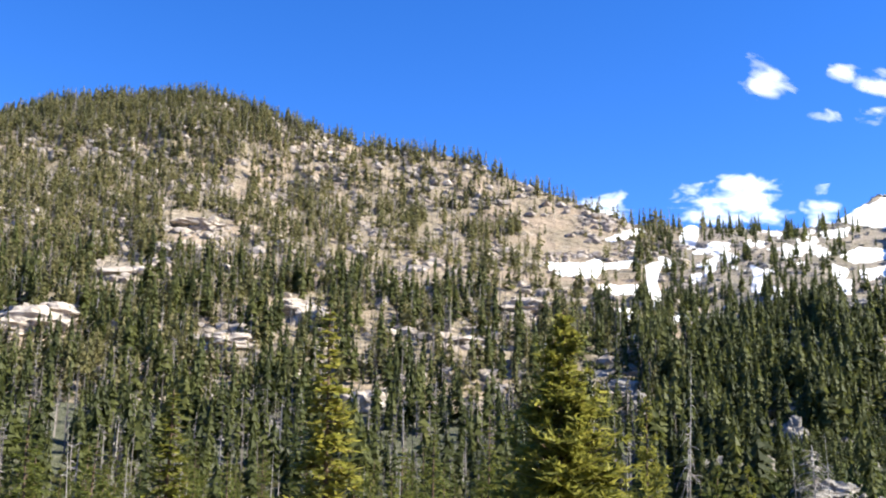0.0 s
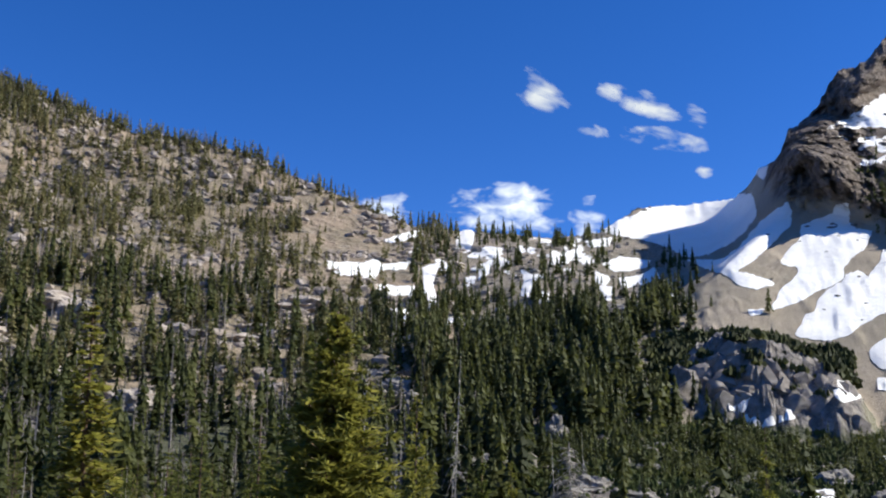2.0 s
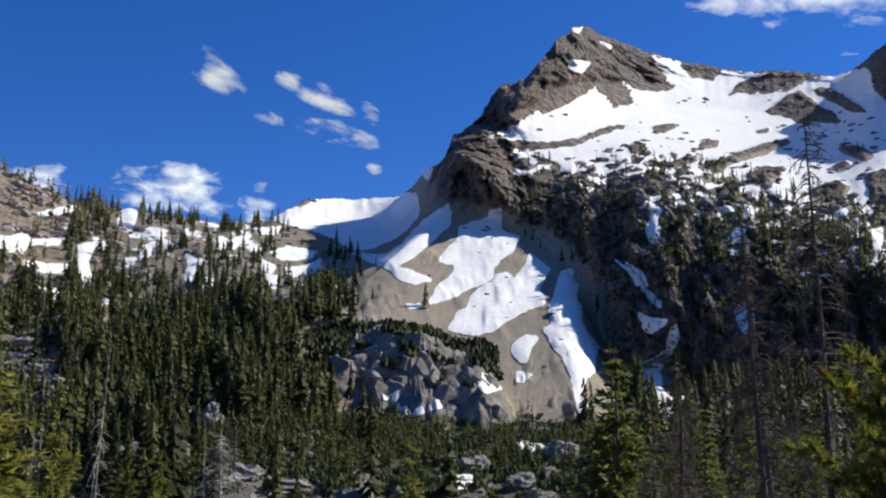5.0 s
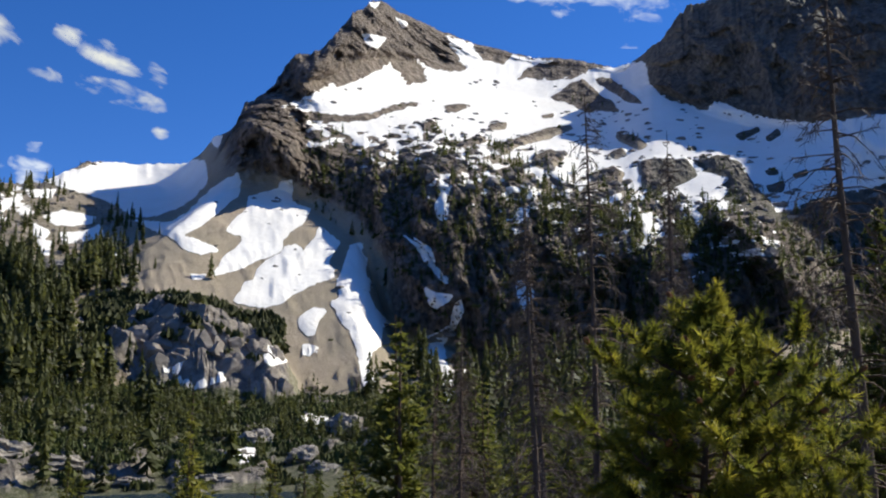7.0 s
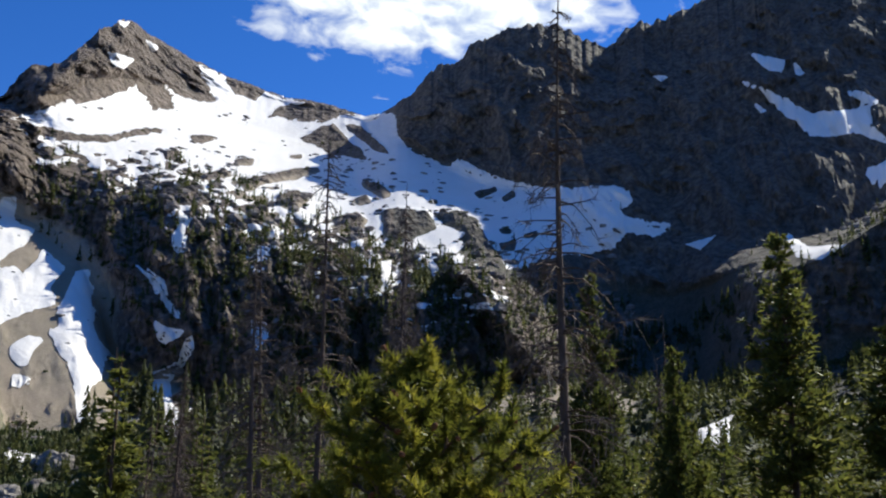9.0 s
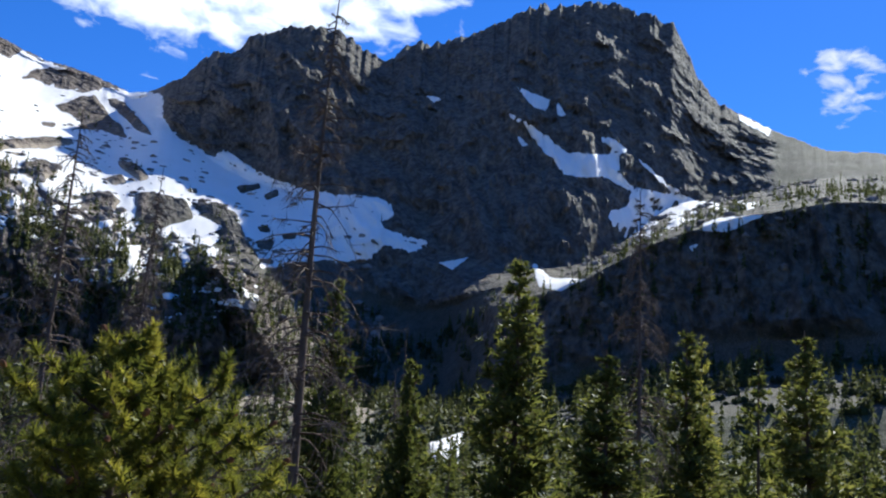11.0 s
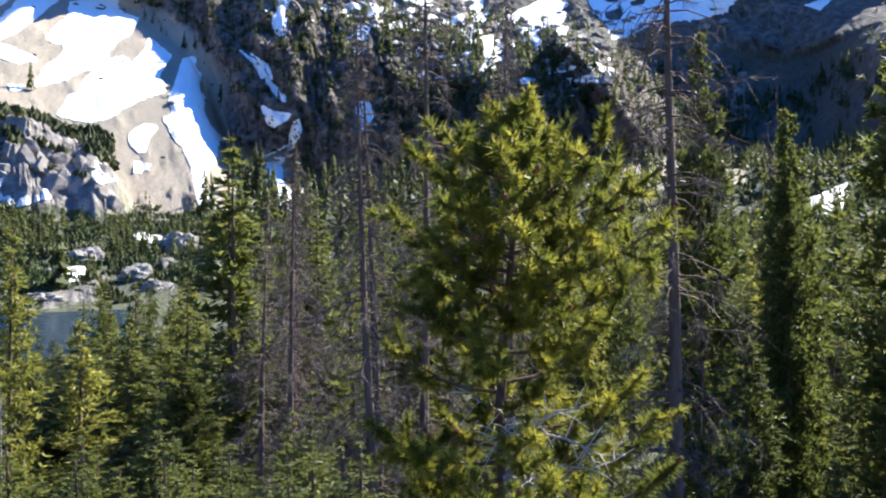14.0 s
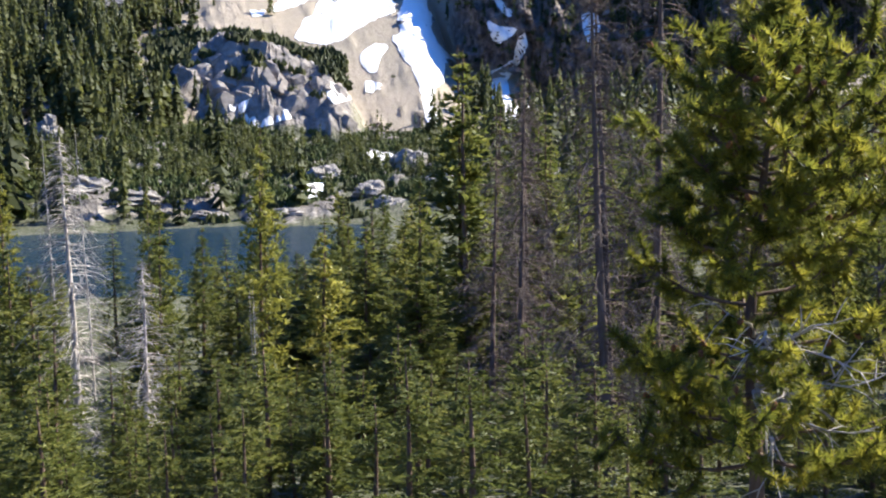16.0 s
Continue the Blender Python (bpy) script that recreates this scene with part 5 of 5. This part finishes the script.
def conifer_meshes(seed, style, mat, bark, fine=True, tiers=26, dense=1.0):
    """Trunk and crown of a tree 16 m high with a crown 3.2 m wide."""
    g = random.Random(seed)
    H, W = 16.0, 1.6
    sway, lag = g.uniform(0.03, 0.14), g.uniform(0, 6.28)
    bow = [Vector((sway * math.sin(k * 0.5 + lag) - sway * math.sin(lag), sway * math.cos(k * 0.4 + lag) - sway * math.cos(lag), H * k / 8)) for k in range(9)]
    V, F = [], []
    tube(V, F, bow, [0.13 * (1 - k / 8.4) + 0.010 for k in range(9)], 7)
    centre = lambda h: bow[min(int(h * 8), 7)].lerp(bow[min(int(h * 8), 7) + 1], h * 8 - min(int(h * 8), 7))
    C, D = [], []
    whorls = (46 if style == "fir" else 46) if fine else (tiers * 4 // 3 if style == "fir" else tiers)
    whorls = int(whorls * dense)
    big = 1.0 if fine else 1.3
    tip = lambda h: 0.4 + 0.6 * min(1.0, (1 - h) * 3.0)
    for k in range(whorls):
        level = 0.10 + 0.895 * ((k + g.random() * 0.6) / whorls)
        h = level
        if style == "fir":
            reach = W * min(1.0, 1.3 * (1 - h) ** 0.92 + 0.07)
        else:
            reach = W * min(1.0, 1.75 * (1 - h) ** 0.85 + 0.03) * (0.86 + 0.14 * math.sin(k * 0.9 + seed))
        count = 7 if h < 0.85 else 5
        for s in range(count):
            q = g.uniform(0, 6.283)
            L = reach * g.uniform(0.55, 1.12)
            if style != "fir":      # limbs sprout at all heights
                h = min(0.985, level + g.uniform(-0.022, 0.022))
            out = Vector((math.cos(q), math.sin(q), 0))
            side = Vector((-out.y, out.x, 0))
            root = centre(h)
            fall = (-0.28 if style == "fir" else 0.05) - (0.25 * (1 - h) if style == "fir" else 0.0)
            lift = 0.16 if style == "fir" else 0.45
            pt = lambda u: root + out * (L * u) + Vector((0, 0, L * (fall * u + lift * u * u)))
            if fine:
                tube(V, F, [root, pt(0.5), pt(1.0)], [0.028, 0.016, 0.006], 3)
            steps = max(3, int(3 + (7 if fine else 4) * L / W))
            for j in range(steps):
                u = 0.22 + 0.78 * (j + g.random()) / steps
                p = pt(min(u, 1.0))
                if style == "fir":
                    for w in (-1, 1):
                        d = (out * g.uniform(0.3, 1.0) + side * w * g.uniform(0.2, 1.0) + Vector((0, 0, g.uniform(-0.6, 0.75)))).normalized()
                        blade(C, D, p, d, g.uniform(0.28, 0.52) * (0.6 + 0.5 * L / W) * big ** 0.5 * tip(h), g.uniform(0.10, 0.17) * big ** 0.6, d.cross(Vector((g.uniform(-.5, .5), g.uniform(-.5, .5), 1))).normalized())
                else:
                    p = p + rand_dir(g) * (0.16 * tip(h))
                    for _ in range(7 if fine else 4):
                        d = (out * 0.55 + Vector((0, 0, 0.55)) + rand_dir(g) * 0.95).normalized()
                        needle(C, D, p, d, g.uniform(0.22, 0.40) * big ** 0.7 * tip(h), g.uniform(0.07, 0.11) * big ** 1.3, d.cross(rand_dir(g)).normalized())
    return solid("trunk", V, F, bark), solid("crown", C, D, mat, False)


def dead_meshes(seed, grey, fine=True, many=1.0):
    """Trunk, bare limbs and fine twigs of a dead conifer 16 m high."""
    g = random.Random(seed)
    H = 16.0
    sway, lag = g.uniform(0.03, 0.12), g.uniform(0, 6.28)
    bow = [Vector((sway * math.sin(k * 0.4 + lag) - sway * math.sin(lag), sway * math.cos(k * 0.3 + lag) - sway * math.cos(lag), H * k / 12)) for k in range(13)]
    V, F = [], []
    tube(V, F, bow, [0.165 * (1 - k / 12.3) + 0.008 for k in range(13)], 8)
    B, E, T, U = [], [], [], []
    for k in range(int(many * (110 if grey and fine else 250 if fine else 56))):
        h = g.uniform(0.12, 0.985)
        i = min(int(h * 12), 11)
        root = bow[i].lerp(bow[i + 1], h * 12 - i)
        q = g.uniform(0, 6.283)
        L = (0.3 + 1.45 * min(1, (1 - h) * 2.2)) * g.uniform(0.3, 1.1)
        out = Vector((math.cos(q), math.sin(q), 0))
        drop = g.uniform(-1.1, 0.05)
        pts = [root + out * (L * u) + Vector((0, 0, L * (0.12 * u + drop * u * u))) for u in (0, 0.35, 0.7, 1.0)]
        tube(B, E, *((pts, [0.024, 0.018, 0.012, 0.006]) if fine else (pts[::3], [0.03, 0.008])), 3)
        for j in range(int(many * g.randint(2, 5)) if grey else g.randint(9, 18) if fine else 5):
            u = g.uniform(0.3, 1.0)
            p = pts[1].lerp(pts[3], u)
            d = (out * 0.5 + rand_dir(g) + Vector((0, 0, -0.45))).normalized()
            l = L * g.uniform(0.2, 0.5)
            needle(T, U, p, (d + Vector((0, 0, -0.2))).normalized(), l, 0.02, d.cross(rand_dir(g)).normalized())
    bark = MAT_SILVER if grey else MAT_DEADBARK
    return solid("trunk", V, F, bark), solid("branchwork", B, E, bark), solid("twigwork", T, U, MAT_GREYTWIG if grey else MAT_TWIG)


FIRS = [conifer_meshes(100 + k, "fir", MAT_FIRNEAR, MAT_BARK) for k in range(4)]
LODGE = [conifer_meshes(200 + k, "lodgepole", MAT_PINEFAR, MAT_BARK) for k in range(5)]
FIRS_MID = [conifer_meshes(110 + k, "fir", MAT_FIRNEAR, MAT_BARK, False) for k in range(4)]
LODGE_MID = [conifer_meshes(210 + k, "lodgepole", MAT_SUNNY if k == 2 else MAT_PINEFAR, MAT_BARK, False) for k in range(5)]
# two trees whose bright needle colour stands in for full sun
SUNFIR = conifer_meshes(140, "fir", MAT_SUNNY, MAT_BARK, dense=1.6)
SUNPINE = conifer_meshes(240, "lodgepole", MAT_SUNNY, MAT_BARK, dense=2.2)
YOUNG = [conifer_meshes(500 + k, "lodgepole" if k % 3 else "fir", MAT_PINEFAR if k % 3 else MAT_FIRNEAR, MAT_BARK, False, 15) for k in range(6)]
DEAD = {(grey, fine): [dead_meshes(400 + k + 50 * grey, grey, fine) for k in range(4)] for grey in (False, True) for fine in (False, True)}
GREYFIR = dead_meshes(481, True, True, 3.2)
count = 0


def stand(name, parts, az, r, top_el, wide, lean, label, category, group):
    """Plant a tree: its foot on the land, its tip at the rise top_el."""
    global count
    count += 1
    a = radians(az)
    z = ground_at(az, r) - 0.3
    h = r * math.tan(radians(top_el)) - z
    ob = new(name)
    foot = az + lean
    b = radians(foot)
    turn = Vector((r * math.sin(a), r * math.cos(a), 0)) - Vector((r * math.sin(b), r * math.cos(b), 0))
    tilt = Matrix.Identity(4)
    tilt[0][2], tilt[1][2] = turn.x / h, turn.y / h
    ob.location = (r * math.sin(b), r * math.cos(b), z)
    spin = pose(0, 0, 0, 0, 0, (count * 67) % 360)
    m = tilt @ spin @ Matrix.Diagonal((wide / 3.2, wide / 3.2, h / 16.0, 1))
    for key, me in zip(("trunk", "crown") if len(parts) == 2 else ("trunk", "branchwork", "twigwork"), parts):
        tagged(part(key, me, ob, "", m), kind="" if key == "trunk" else "stuff")
    return tagged(ob, label, category, group)


GREEN, BUSHY = "green fir with layered branches in the lakeside forest", "yellow-green lodgepole pine with upturned tufted branches"
BROWN, GREY = "tall bare dead conifer with drooping brown branches", "leaning silvery dead tree with short bare stubs"


def fir(az, r, top_el, wide):
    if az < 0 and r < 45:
        return stand("fir_tree", SUNFIR, az, r, top_el, wide * 1.55, 0, "fir with layered branches, sunlight painted into its yellow-green needles", "tree", "living conifers")
    if count % 3 and az > 8 or az > 60:
        return pine(az, r, top_el, wide)
    stand("fir_tree", (FIRS if r < 46 else FIRS_MID)[count % 4], az, r, top_el, wide * 1.75, 0, GREEN, "tree", "living conifers")


def pine(az, r, top_el, wide):
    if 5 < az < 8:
        return stand("pine_tree", SUNPINE, az, r, top_el, wide * 1.25, 0, "broad pine with sunlight painted into its yellow-green needles", "tree", "living conifers")
    stand("pine_tree", (LODGE if r < 41 else LODGE_MID)[count % 5], az, r, top_el, wide * 1.5, 0, BUSHY, "tree", "living conifers")


def snag(az, r, top_el, lean, grey, full=1.0):
    h = r * math.tan(radians(top_el)) - ground_at(az, r)
    stand("dead_tree", DEAD[grey, r < 46][count % 4], az, r, top_el, 3.2 * full * min(1.0, h / 15) * (0.45 if grey else 1.0),
          math.degrees(math.tan(radians(lean)) * h / r), GREY if grey else BROWN, "dead tree", "dead trees")


fir(-7.1, 34, 8.6, 2.7)
fir(-15.6, 40, 3.9, 2.7)
fir(11.2, 60, 4.1, 2.7)
fir(30.1, 55, 2.3, 2.0)
fir(41.7, 45, 6.2, 3.5)
fir(44.4, 42, 3.3, 1.4)
fir(46.2, 44, 2.9, 2.2)
fir(77.8, 35, 13.0, 3.3)
fir(83.1, 32, 8.1, 3.4)
fir(72.1, 38, 6.4, 1.9)
fir(67.5, 29, 11.3, 2.0)
fir(72.0, 40, 7.0, 2.3)
fir(88.4, 44, 9.1, 2.0)
fir(93.7, 36, 9.4, 3.2)
fir(91.5, 42, 7.9, 2.8)
fir(41.1, 46, 6.4, 2.8)
fir(45.8, 52, 2.8, 2.6)
fir(39.0, 38, -6.1, 2.6)
fir(36.2, 60, -1.9, 2.7)
fir(24.4, 62, -2.1, 2.4)
fir(26.6, 66, -3.4, 2.2)
fir(28.0, 70, -3.9, 2.2)
fir(29.8, 48, 1.1, 2.3)
fir(16.6, 55, -4.2, 2.5)
fir(35.7, 55, -4.3, 3.1)
fir(39.5, 42, -6.0, 3.1)
fir(38.8, 60, -1.2, 3.0)
fir(22.0, 80, -2.9, 2.0)
fir(33.1, 64, -4.2, 2.5)
fir(34.4, 70, -3.3, 2.4)
fir(32.1, 58, -5.5, 2.5)
fir(30.6, 62, -4.5, 2.1)
fir(37.3, 64, -4.7, 2.6)
fir(47.2, 40, -9.9, 2.3)
fir(72.5, 40, 6.9, 2.3)
fir(69.8, 50, -3.5, 2.8)
fir(87.6, 40, 9.4, 3.2)
fir(70.9, 46, 2.7, 2.3)
fir(70.0, 34, -4.3, 1.9)
fir(74.3, 50, -1.4, 2.3)
fir(-22.4, 70, 3.3, 3.2)
fir(-18.6, 60, 1.1, 3.0)
fir(-2.5, 70, 1.1, 2.8)
fir(-0.6, 80, 2.1, 2.7)
fir(-11.8, 60, 0.6, 2.0)
fir(2.3, 70, 2.8, 2.8)
fir(23.8, 80, -1.2, 2.0)
fir(16.5, 90, 0.5, 2.5)
fir(32.4, 58, -7.1, 2.6)
fir(28.4, 62, -5.7, 2.8)
fir(34.9, 66, -3.1, 2.6)
pine(6.8, 30, 8.8, 4.1)
pine(27.5, 34, -11.4, 2.9)
pine(26.7, 30, -10.9, 2.0)
pine(35.5, 40, -10.4, 3.2)
pine(2.6, 36, -2.7, 3.6)
snag(9.2, 33, 5.5, -5.0, True)
snag(14.4, 36, 6.3, -4.5, True)
snag(14.5, 36, 1.4, -8.4, True)
snag(48.0, 30, 12.5, 2.8, False, 1.0)
snag(52.5, 30, 18.5, -0.9, False, 1.0)
snag(57.5, 40, 16.2, -2.3, False)
snag(67.1, 25, 26.9, -1.2, False, 1.15)
snag(47.5, 19, 12.4, 3.3, False, 1.0)
snag(84.7, 34, 17.0, 0.3, False)
snag(70.2, 45, 6.1, 5.2, False)
snag(43.6, 32, 2.8, -2.2, False, 1.0)
snag(45.1, 31, 5.5, -1.7, False, 1.0)
snag(29.0, 45, -6.9, 1.7, True)
snag(29.3, 44, -6.8, 0.5, True)
snag(18.3, 60, 1.8, 3.1, True)
snag(20.0, 58, 2.1, 2.7, True)
snag(-21.2, 60, 2.2, 7.0, True)
snag(10.4, 50, 1.3, -2.5, True)
snag(45.4, 42, 5.6, -1.9, False)
snag(70.2, 44, 6.2, 9.2, False)
snag(23.4, 50, -5.4, -0.1, True)
snag(44.7, 40, 2.5, -0.5, False)
snag(71.2, 50, 8.9, 3.1, False)
snag(86.8, 50, 5.0, -0.0, False)
snag(57.0, 45, 14.9, -0.0, False)
snag(42.6, 55, -4.1, -3.8, True)
stand("dead_tree", GREYFIR, 19.6, 40, 1.5, 3.6, 0, "dead grey fir thick with fine bare twigs", "dead tree", "dead trees")
stand("dead_tree", GREYFIR, 23.2, 36, -5.2, 2.6, 0, "short dead grey fir thick with fine bare twigs", "dead tree", "dead trees")

fir(43.6, 56, 3.4, 3.0)
fir(45.4, 52, 1.9, 2.8)
fir(46.5, 50, 1.2, 2.8)
fir(49.0, 54, 0.8, 2.8)
fir(50.8, 58, 1.2, 2.6)
fir(53.0, 56, -1.0, 2.6)
fir(33.3, 56, -2.9, 2.6)
fir(35.8, 52, -3.6, 2.6)
fir(37.9, 48, -6.2, 2.6)

# the lower forest between the slope and the lake
wild = random.Random(31)
planted = 0
while planted < 430:
    az, r = (wild.uniform(14, 52) if wild.random() < 0.2 else wild.uniform(45, 80) if wild.random() < 0.25 else wild.uniform(-33, 108)), 24 + 92 * wild.random() ** 0.75
    if 15 < az < 48:
        top = wild.uniform(-16, -9) if r < 45 else wild.uniform(-11.0, -5.0 + 2.5 * (az > 33)) if r < 75 else wild.uniform(-7.5, -4.4) if az < 33 else wild.uniform(-6.5, -1.5)
    elif az < 15:
        top = wild.uniform(-12, -3) if r < 45 else wild.uniform(-5.0, 1.2)
    else:
        top = wild.uniform(-14, -5) if r < 45 else wild.uniform(-5.0, 4.0)
    if 16 < az < 30 and r > 60 and wild.random() < 0.6 or abs(az - 57) < 9 and r < 34:
        continue
    h = r * math.tan(radians(top)) - ground_at(az, r)
    if h < 2.4 or h > 19:
        continue
    planted += 1
    wide = min(wild.uniform(2.8, 4.8), h * 0.45)
    if wild.random() < 0.09 and h > 6:
        snag(az, r, top, wild.uniform(-2, 2), wild.random() < 0.6)
    elif wild.random() < 0.2:
        stand("fir_tree", FIRS_MID[count % 4], az, r, top, wide, 0, GREEN, "tree", "living conifers")
    else:
        stand("pine_tree", LODGE_MID[count % 5], az, r, top, wide, 0, BUSHY, "tree", "living conifers")

for k in range(190):   # woods across the flat below the long slope
    az, r, h = wild.uniform(-33, 7), wild.uniform(112, 262), wild.uniform(8, 17)
    top = math.degrees(math.atan2(ground_at(az, r) + h, r))
    if wild.random() < 0.28:
        snag(az, r, top, wild.uniform(-2, 2), True, 1.6)
    else:
        stand("slender_conifer", YOUNG[count % 6], az, r, top, h * wild.uniform(0.26, 0.4), 0, "slender green conifer in dense woods", "tree", "living conifers")
for k in range(140):    # and at the foot of the rock wall
    az, r, h = wild.uniform(58, 106), wild.uniform(70, 250), wild.uniform(7, 14)
    top = math.degrees(math.atan2(ground_at(az, r) + h, r))
    stand("slender_conifer", YOUNG[count % 6], az, r, top, h * wild.uniform(0.26, 0.4), 0, "slender green conifer in dense woods", "tree", "living conifers")

planted = 0
while planted < 230:   # young trees on the near slope
    az, r = (wild.uniform(12, 66) if wild.random() < 0.6 else wild.uniform(-33, 108)), wild.uniform(20, 54)
    h = wild.uniform(1.6, 4.2)
    top = math.degrees(math.atan2(ground_at(az, r) + h, r))
    if top > -8 or abs(az - 57) < 10 and r < 20:
        continue
    planted += 1
    if wild.random() < 0.12:
        stand("young_fir", YOUNG[3 * (count % 2)], az, r, top, h * wild.uniform(0.4, 0.55), 0, "small green fir on the near slope", "tree", "young conifers")
    else:
        stand("young_pine", YOUNG[(1, 2, 4, 5)[count % 4]], az, r, top, h * wild.uniform(0.45, 0.65), 0, "small bushy green pine on the near slope", "tree", "young conifers")


for k in range(62):    # thicket just below the viewpoint
    az, r, h = wild.uniform(8, 55), wild.uniform(13, 25), wild.uniform(1.6, 3.6)
    top = math.degrees(math.atan2(ground_at(az, r) + h, r))
    if top < -11:
        stand("young_pine", YOUNG[(1, 2, 4, 5)[count % 4]], az, r, top, h * wild.uniform(0.5, 0.7), 0, "small bushy green pine on the near slope", "tree", "young conifers")


# ---- the bushy pine in front ----
def tuft(V, F, g, p, axis, size, needles=40):
    for _ in range(needles):
        d = (axis * g.uniform(0.3, 1.0) + rand_dir(g)).normalized()
        s = d.cross(rand_dir(g)).normalized() * 0.0068
        q = p - axis * g.uniform(-0.02, size * 0.75)
        l = size * g.uniform(0.5, 0.75)
        b = len(V)
        V.extend((q - s, q + s, q + d * l))
        F.append((b, b + 1, b + 2))


def cone_mesh():
    bm = bmesh.new()
    bmesh.ops.create_icosphere(bm, subdivisions=2, radius=1)
    for v in bm.verts:
        k = 1 + 0.16 * math.sin(9 * v.co.z + 5 * math.atan2(v.co.y, v.co.x))
        v.co = Vector((v.co.x * 0.021 * k, v.co.y * 0.021 * k, v.co.z * 0.036))
    me = bpy.data.meshes.new("cone")
    bm.to_mesh(me)
    bm.free()
    me.materials.append(MAT_CONE)
    return me


def bushy_pine(az, r, top):
    g = random.Random(5)
    a = radians(az)
    foot = Vector((r * math.sin(a), r * math.cos(a), ground_at(az, r) - 0.2))
    ob = new("bushy_pine")
    ob.location = foot
    H = top - foot.z
    right, away = Vector((math.cos(a), -math.sin(a), 0)), Vector((math.sin(a), math.cos(a), 0))
    bow = [Vector((0, 0, H * k / 10)) + right * (0.05 * math.sin(k * 0.9) + 0.012 * (k - 10)) + away * 0.05 * math.sin(k * 1.3) for k in range(11)]
    V, F = [], []
    tube(V, F, bow, [0.065 * (1 - k / 10.6) + 0.008 for k in range(11)], 10)
    part("trunk", solid("trunk", V, F, MAT_BARK), ob)
    cone = cone_mesh()
    # crown half-width by depth below the tip: full above, a gap under it, long low boughs
    depth_w = [(0, 0.05), (0.3, 0.17), (0.42, 0.3), (0.55, 0.6), (0.9, 0.72), (1.3, 0.98), (1.55, 1.05), (1.85, 0.92), (2.2, 1.0), (2.5, 0.65), (2.8, 1.3), (3.7, 1.55)]
    depths = [0.03 + 1.85 * (k / 46) ** 0.85 for k in range(46)] + [1.9 + 0.75 * k / 10 for k in range(10)] + [2.7 + 0.85 * k / 20 for k in range(20)]
    for k, depth in enumerate(depths):
        h = (H - depth) / H
        i = min(int(h * 10), 9)
        root = bow[i].lerp(bow[i + 1], h * 10 - i)
        q = k * 2.39996 + g.uniform(-0.3, 0.3)
        out = right * math.cos(q) + away * math.sin(q)
        L = float(np.interp(depth, *np.array(depth_w).T)) * g.uniform(0.72, 1.12)
        L *= 1 + 0.1 * out.dot(right) * min(depth, 1.5)
        if depth > 2.0 and g.random() < 0.3:
            L *= 0.55
        rise = 0.75 - 0.28 * min(depth, 2.6)
        pt = lambda u: root + out * (L * u) + Vector((0, 0, L * (rise * 0.45 * u + 0.32 * u * u * u)))
        V, F, N, M = [], [], [], []
        tube(V, F, [pt(u) for u in (0, 0.3, 0.6, 0.85, 1)], [0.020 * (0.5 + L * 0.4), 0.016, 0.012, 0.009, 0.006], 5)
        inner = 0.22 if depth < 2 else 0.38     # boughs are bare near the trunk
        twigs = int(5 + 7 * L) if depth < 2 else int(6 + 6 * L)
        tips = [(pt(1.0), (pt(1.0) - pt(0.8)).normalized())]
        for j in range(twigs):
            u = inner + (1 - inner) * (j + g.random()) / twigs
            p = pt(u)
            d = (out * 0.6 + rand_dir(g) * 0.85 + Vector((0, 0, 0.35))).normalized()
            l = g.uniform(0.10, 0.30) * (0.55 + 0.4 * L)
            e = p + d * l + Vector((0, 0, 0.12 * l))
            tube(V, F, [p, p + d * l * 0.5, e], [0.011, 0.008, 0.005], 4)
            tips.append((e, (d + Vector((0, 0, 0.4))).normalized()))
            if l > 0.20:
                tips.append((p + d * l * 0.5, (d + rand_dir(g) * 0.6).normalized()))
        limb = part("limb", solid("limb", V, F, MAT_BARK), ob)
        tones = []
        for p, d in tips:
            tuft(N, M, g, p, d, g.uniform(0.13, 0.18), 80)
            tones.extend([g.random()] * (len(N) - len(tones)))
        me = solid("needles", N, M, MAT_PINE, False)
        at = me.attributes.new("tone", 'FLOAT', 'POINT')
        at.data.foreach_set("value", tones)
        tagged(part("needles", me, limb), kind="stuff")
        for p, d in tips:
            if g.random() < 0.06:
                c = part("cone", cone, limb)
                c.matrix_basis = Matrix.LocRotScale(p + d * 0.05, d.to_track_quat("Z", "Y"), None)
    # bare bleached branches low on the sunny side
    for k in range(20):
        depth = g.uniform(2.45, 3.1)
        h = (H - depth) / H
        i = min(int(h * 10), 9)
        p = bow[i].lerp(bow[i + 1], h * 10 - i)
        d = (right * g.uniform(0.2, 1.0) - away * g.uniform(0.4, 1.1) + Vector((0, 0, g.uniform(-0.3, 0.3)))).normalized()
        L = g.uniform(0.5, 1.15)
        pts = [p]
        for j in range(6):
            d = (d + rand_dir(g) * 0.55).normalized()
            pts.append(pts[-1] + d * L / 6)
        V, F = [], []
        tube(V, F, pts, [0.016 - 0.0021 * j for j in range(7)], 5)
        for j in range(4):
            q = pts[2 + j]
            e = (d + rand_dir(g) * 1.1).normalized()
            tube(V, F, [q, q + e * 0.14, q + e * 0.26 + Vector((0, 0, -0.04))], [0.007, 0.005, 0.002], 4)
        part("bare_branch", solid("bare_branch", V, F, MAT_SILVER), ob, "bleached bare branch")
    tagged(ob, "bushy yellow-green pine with bare bleached lower branches", "tree", "living conifers")


bushy_pine(57.2, 8.0, 0.9)
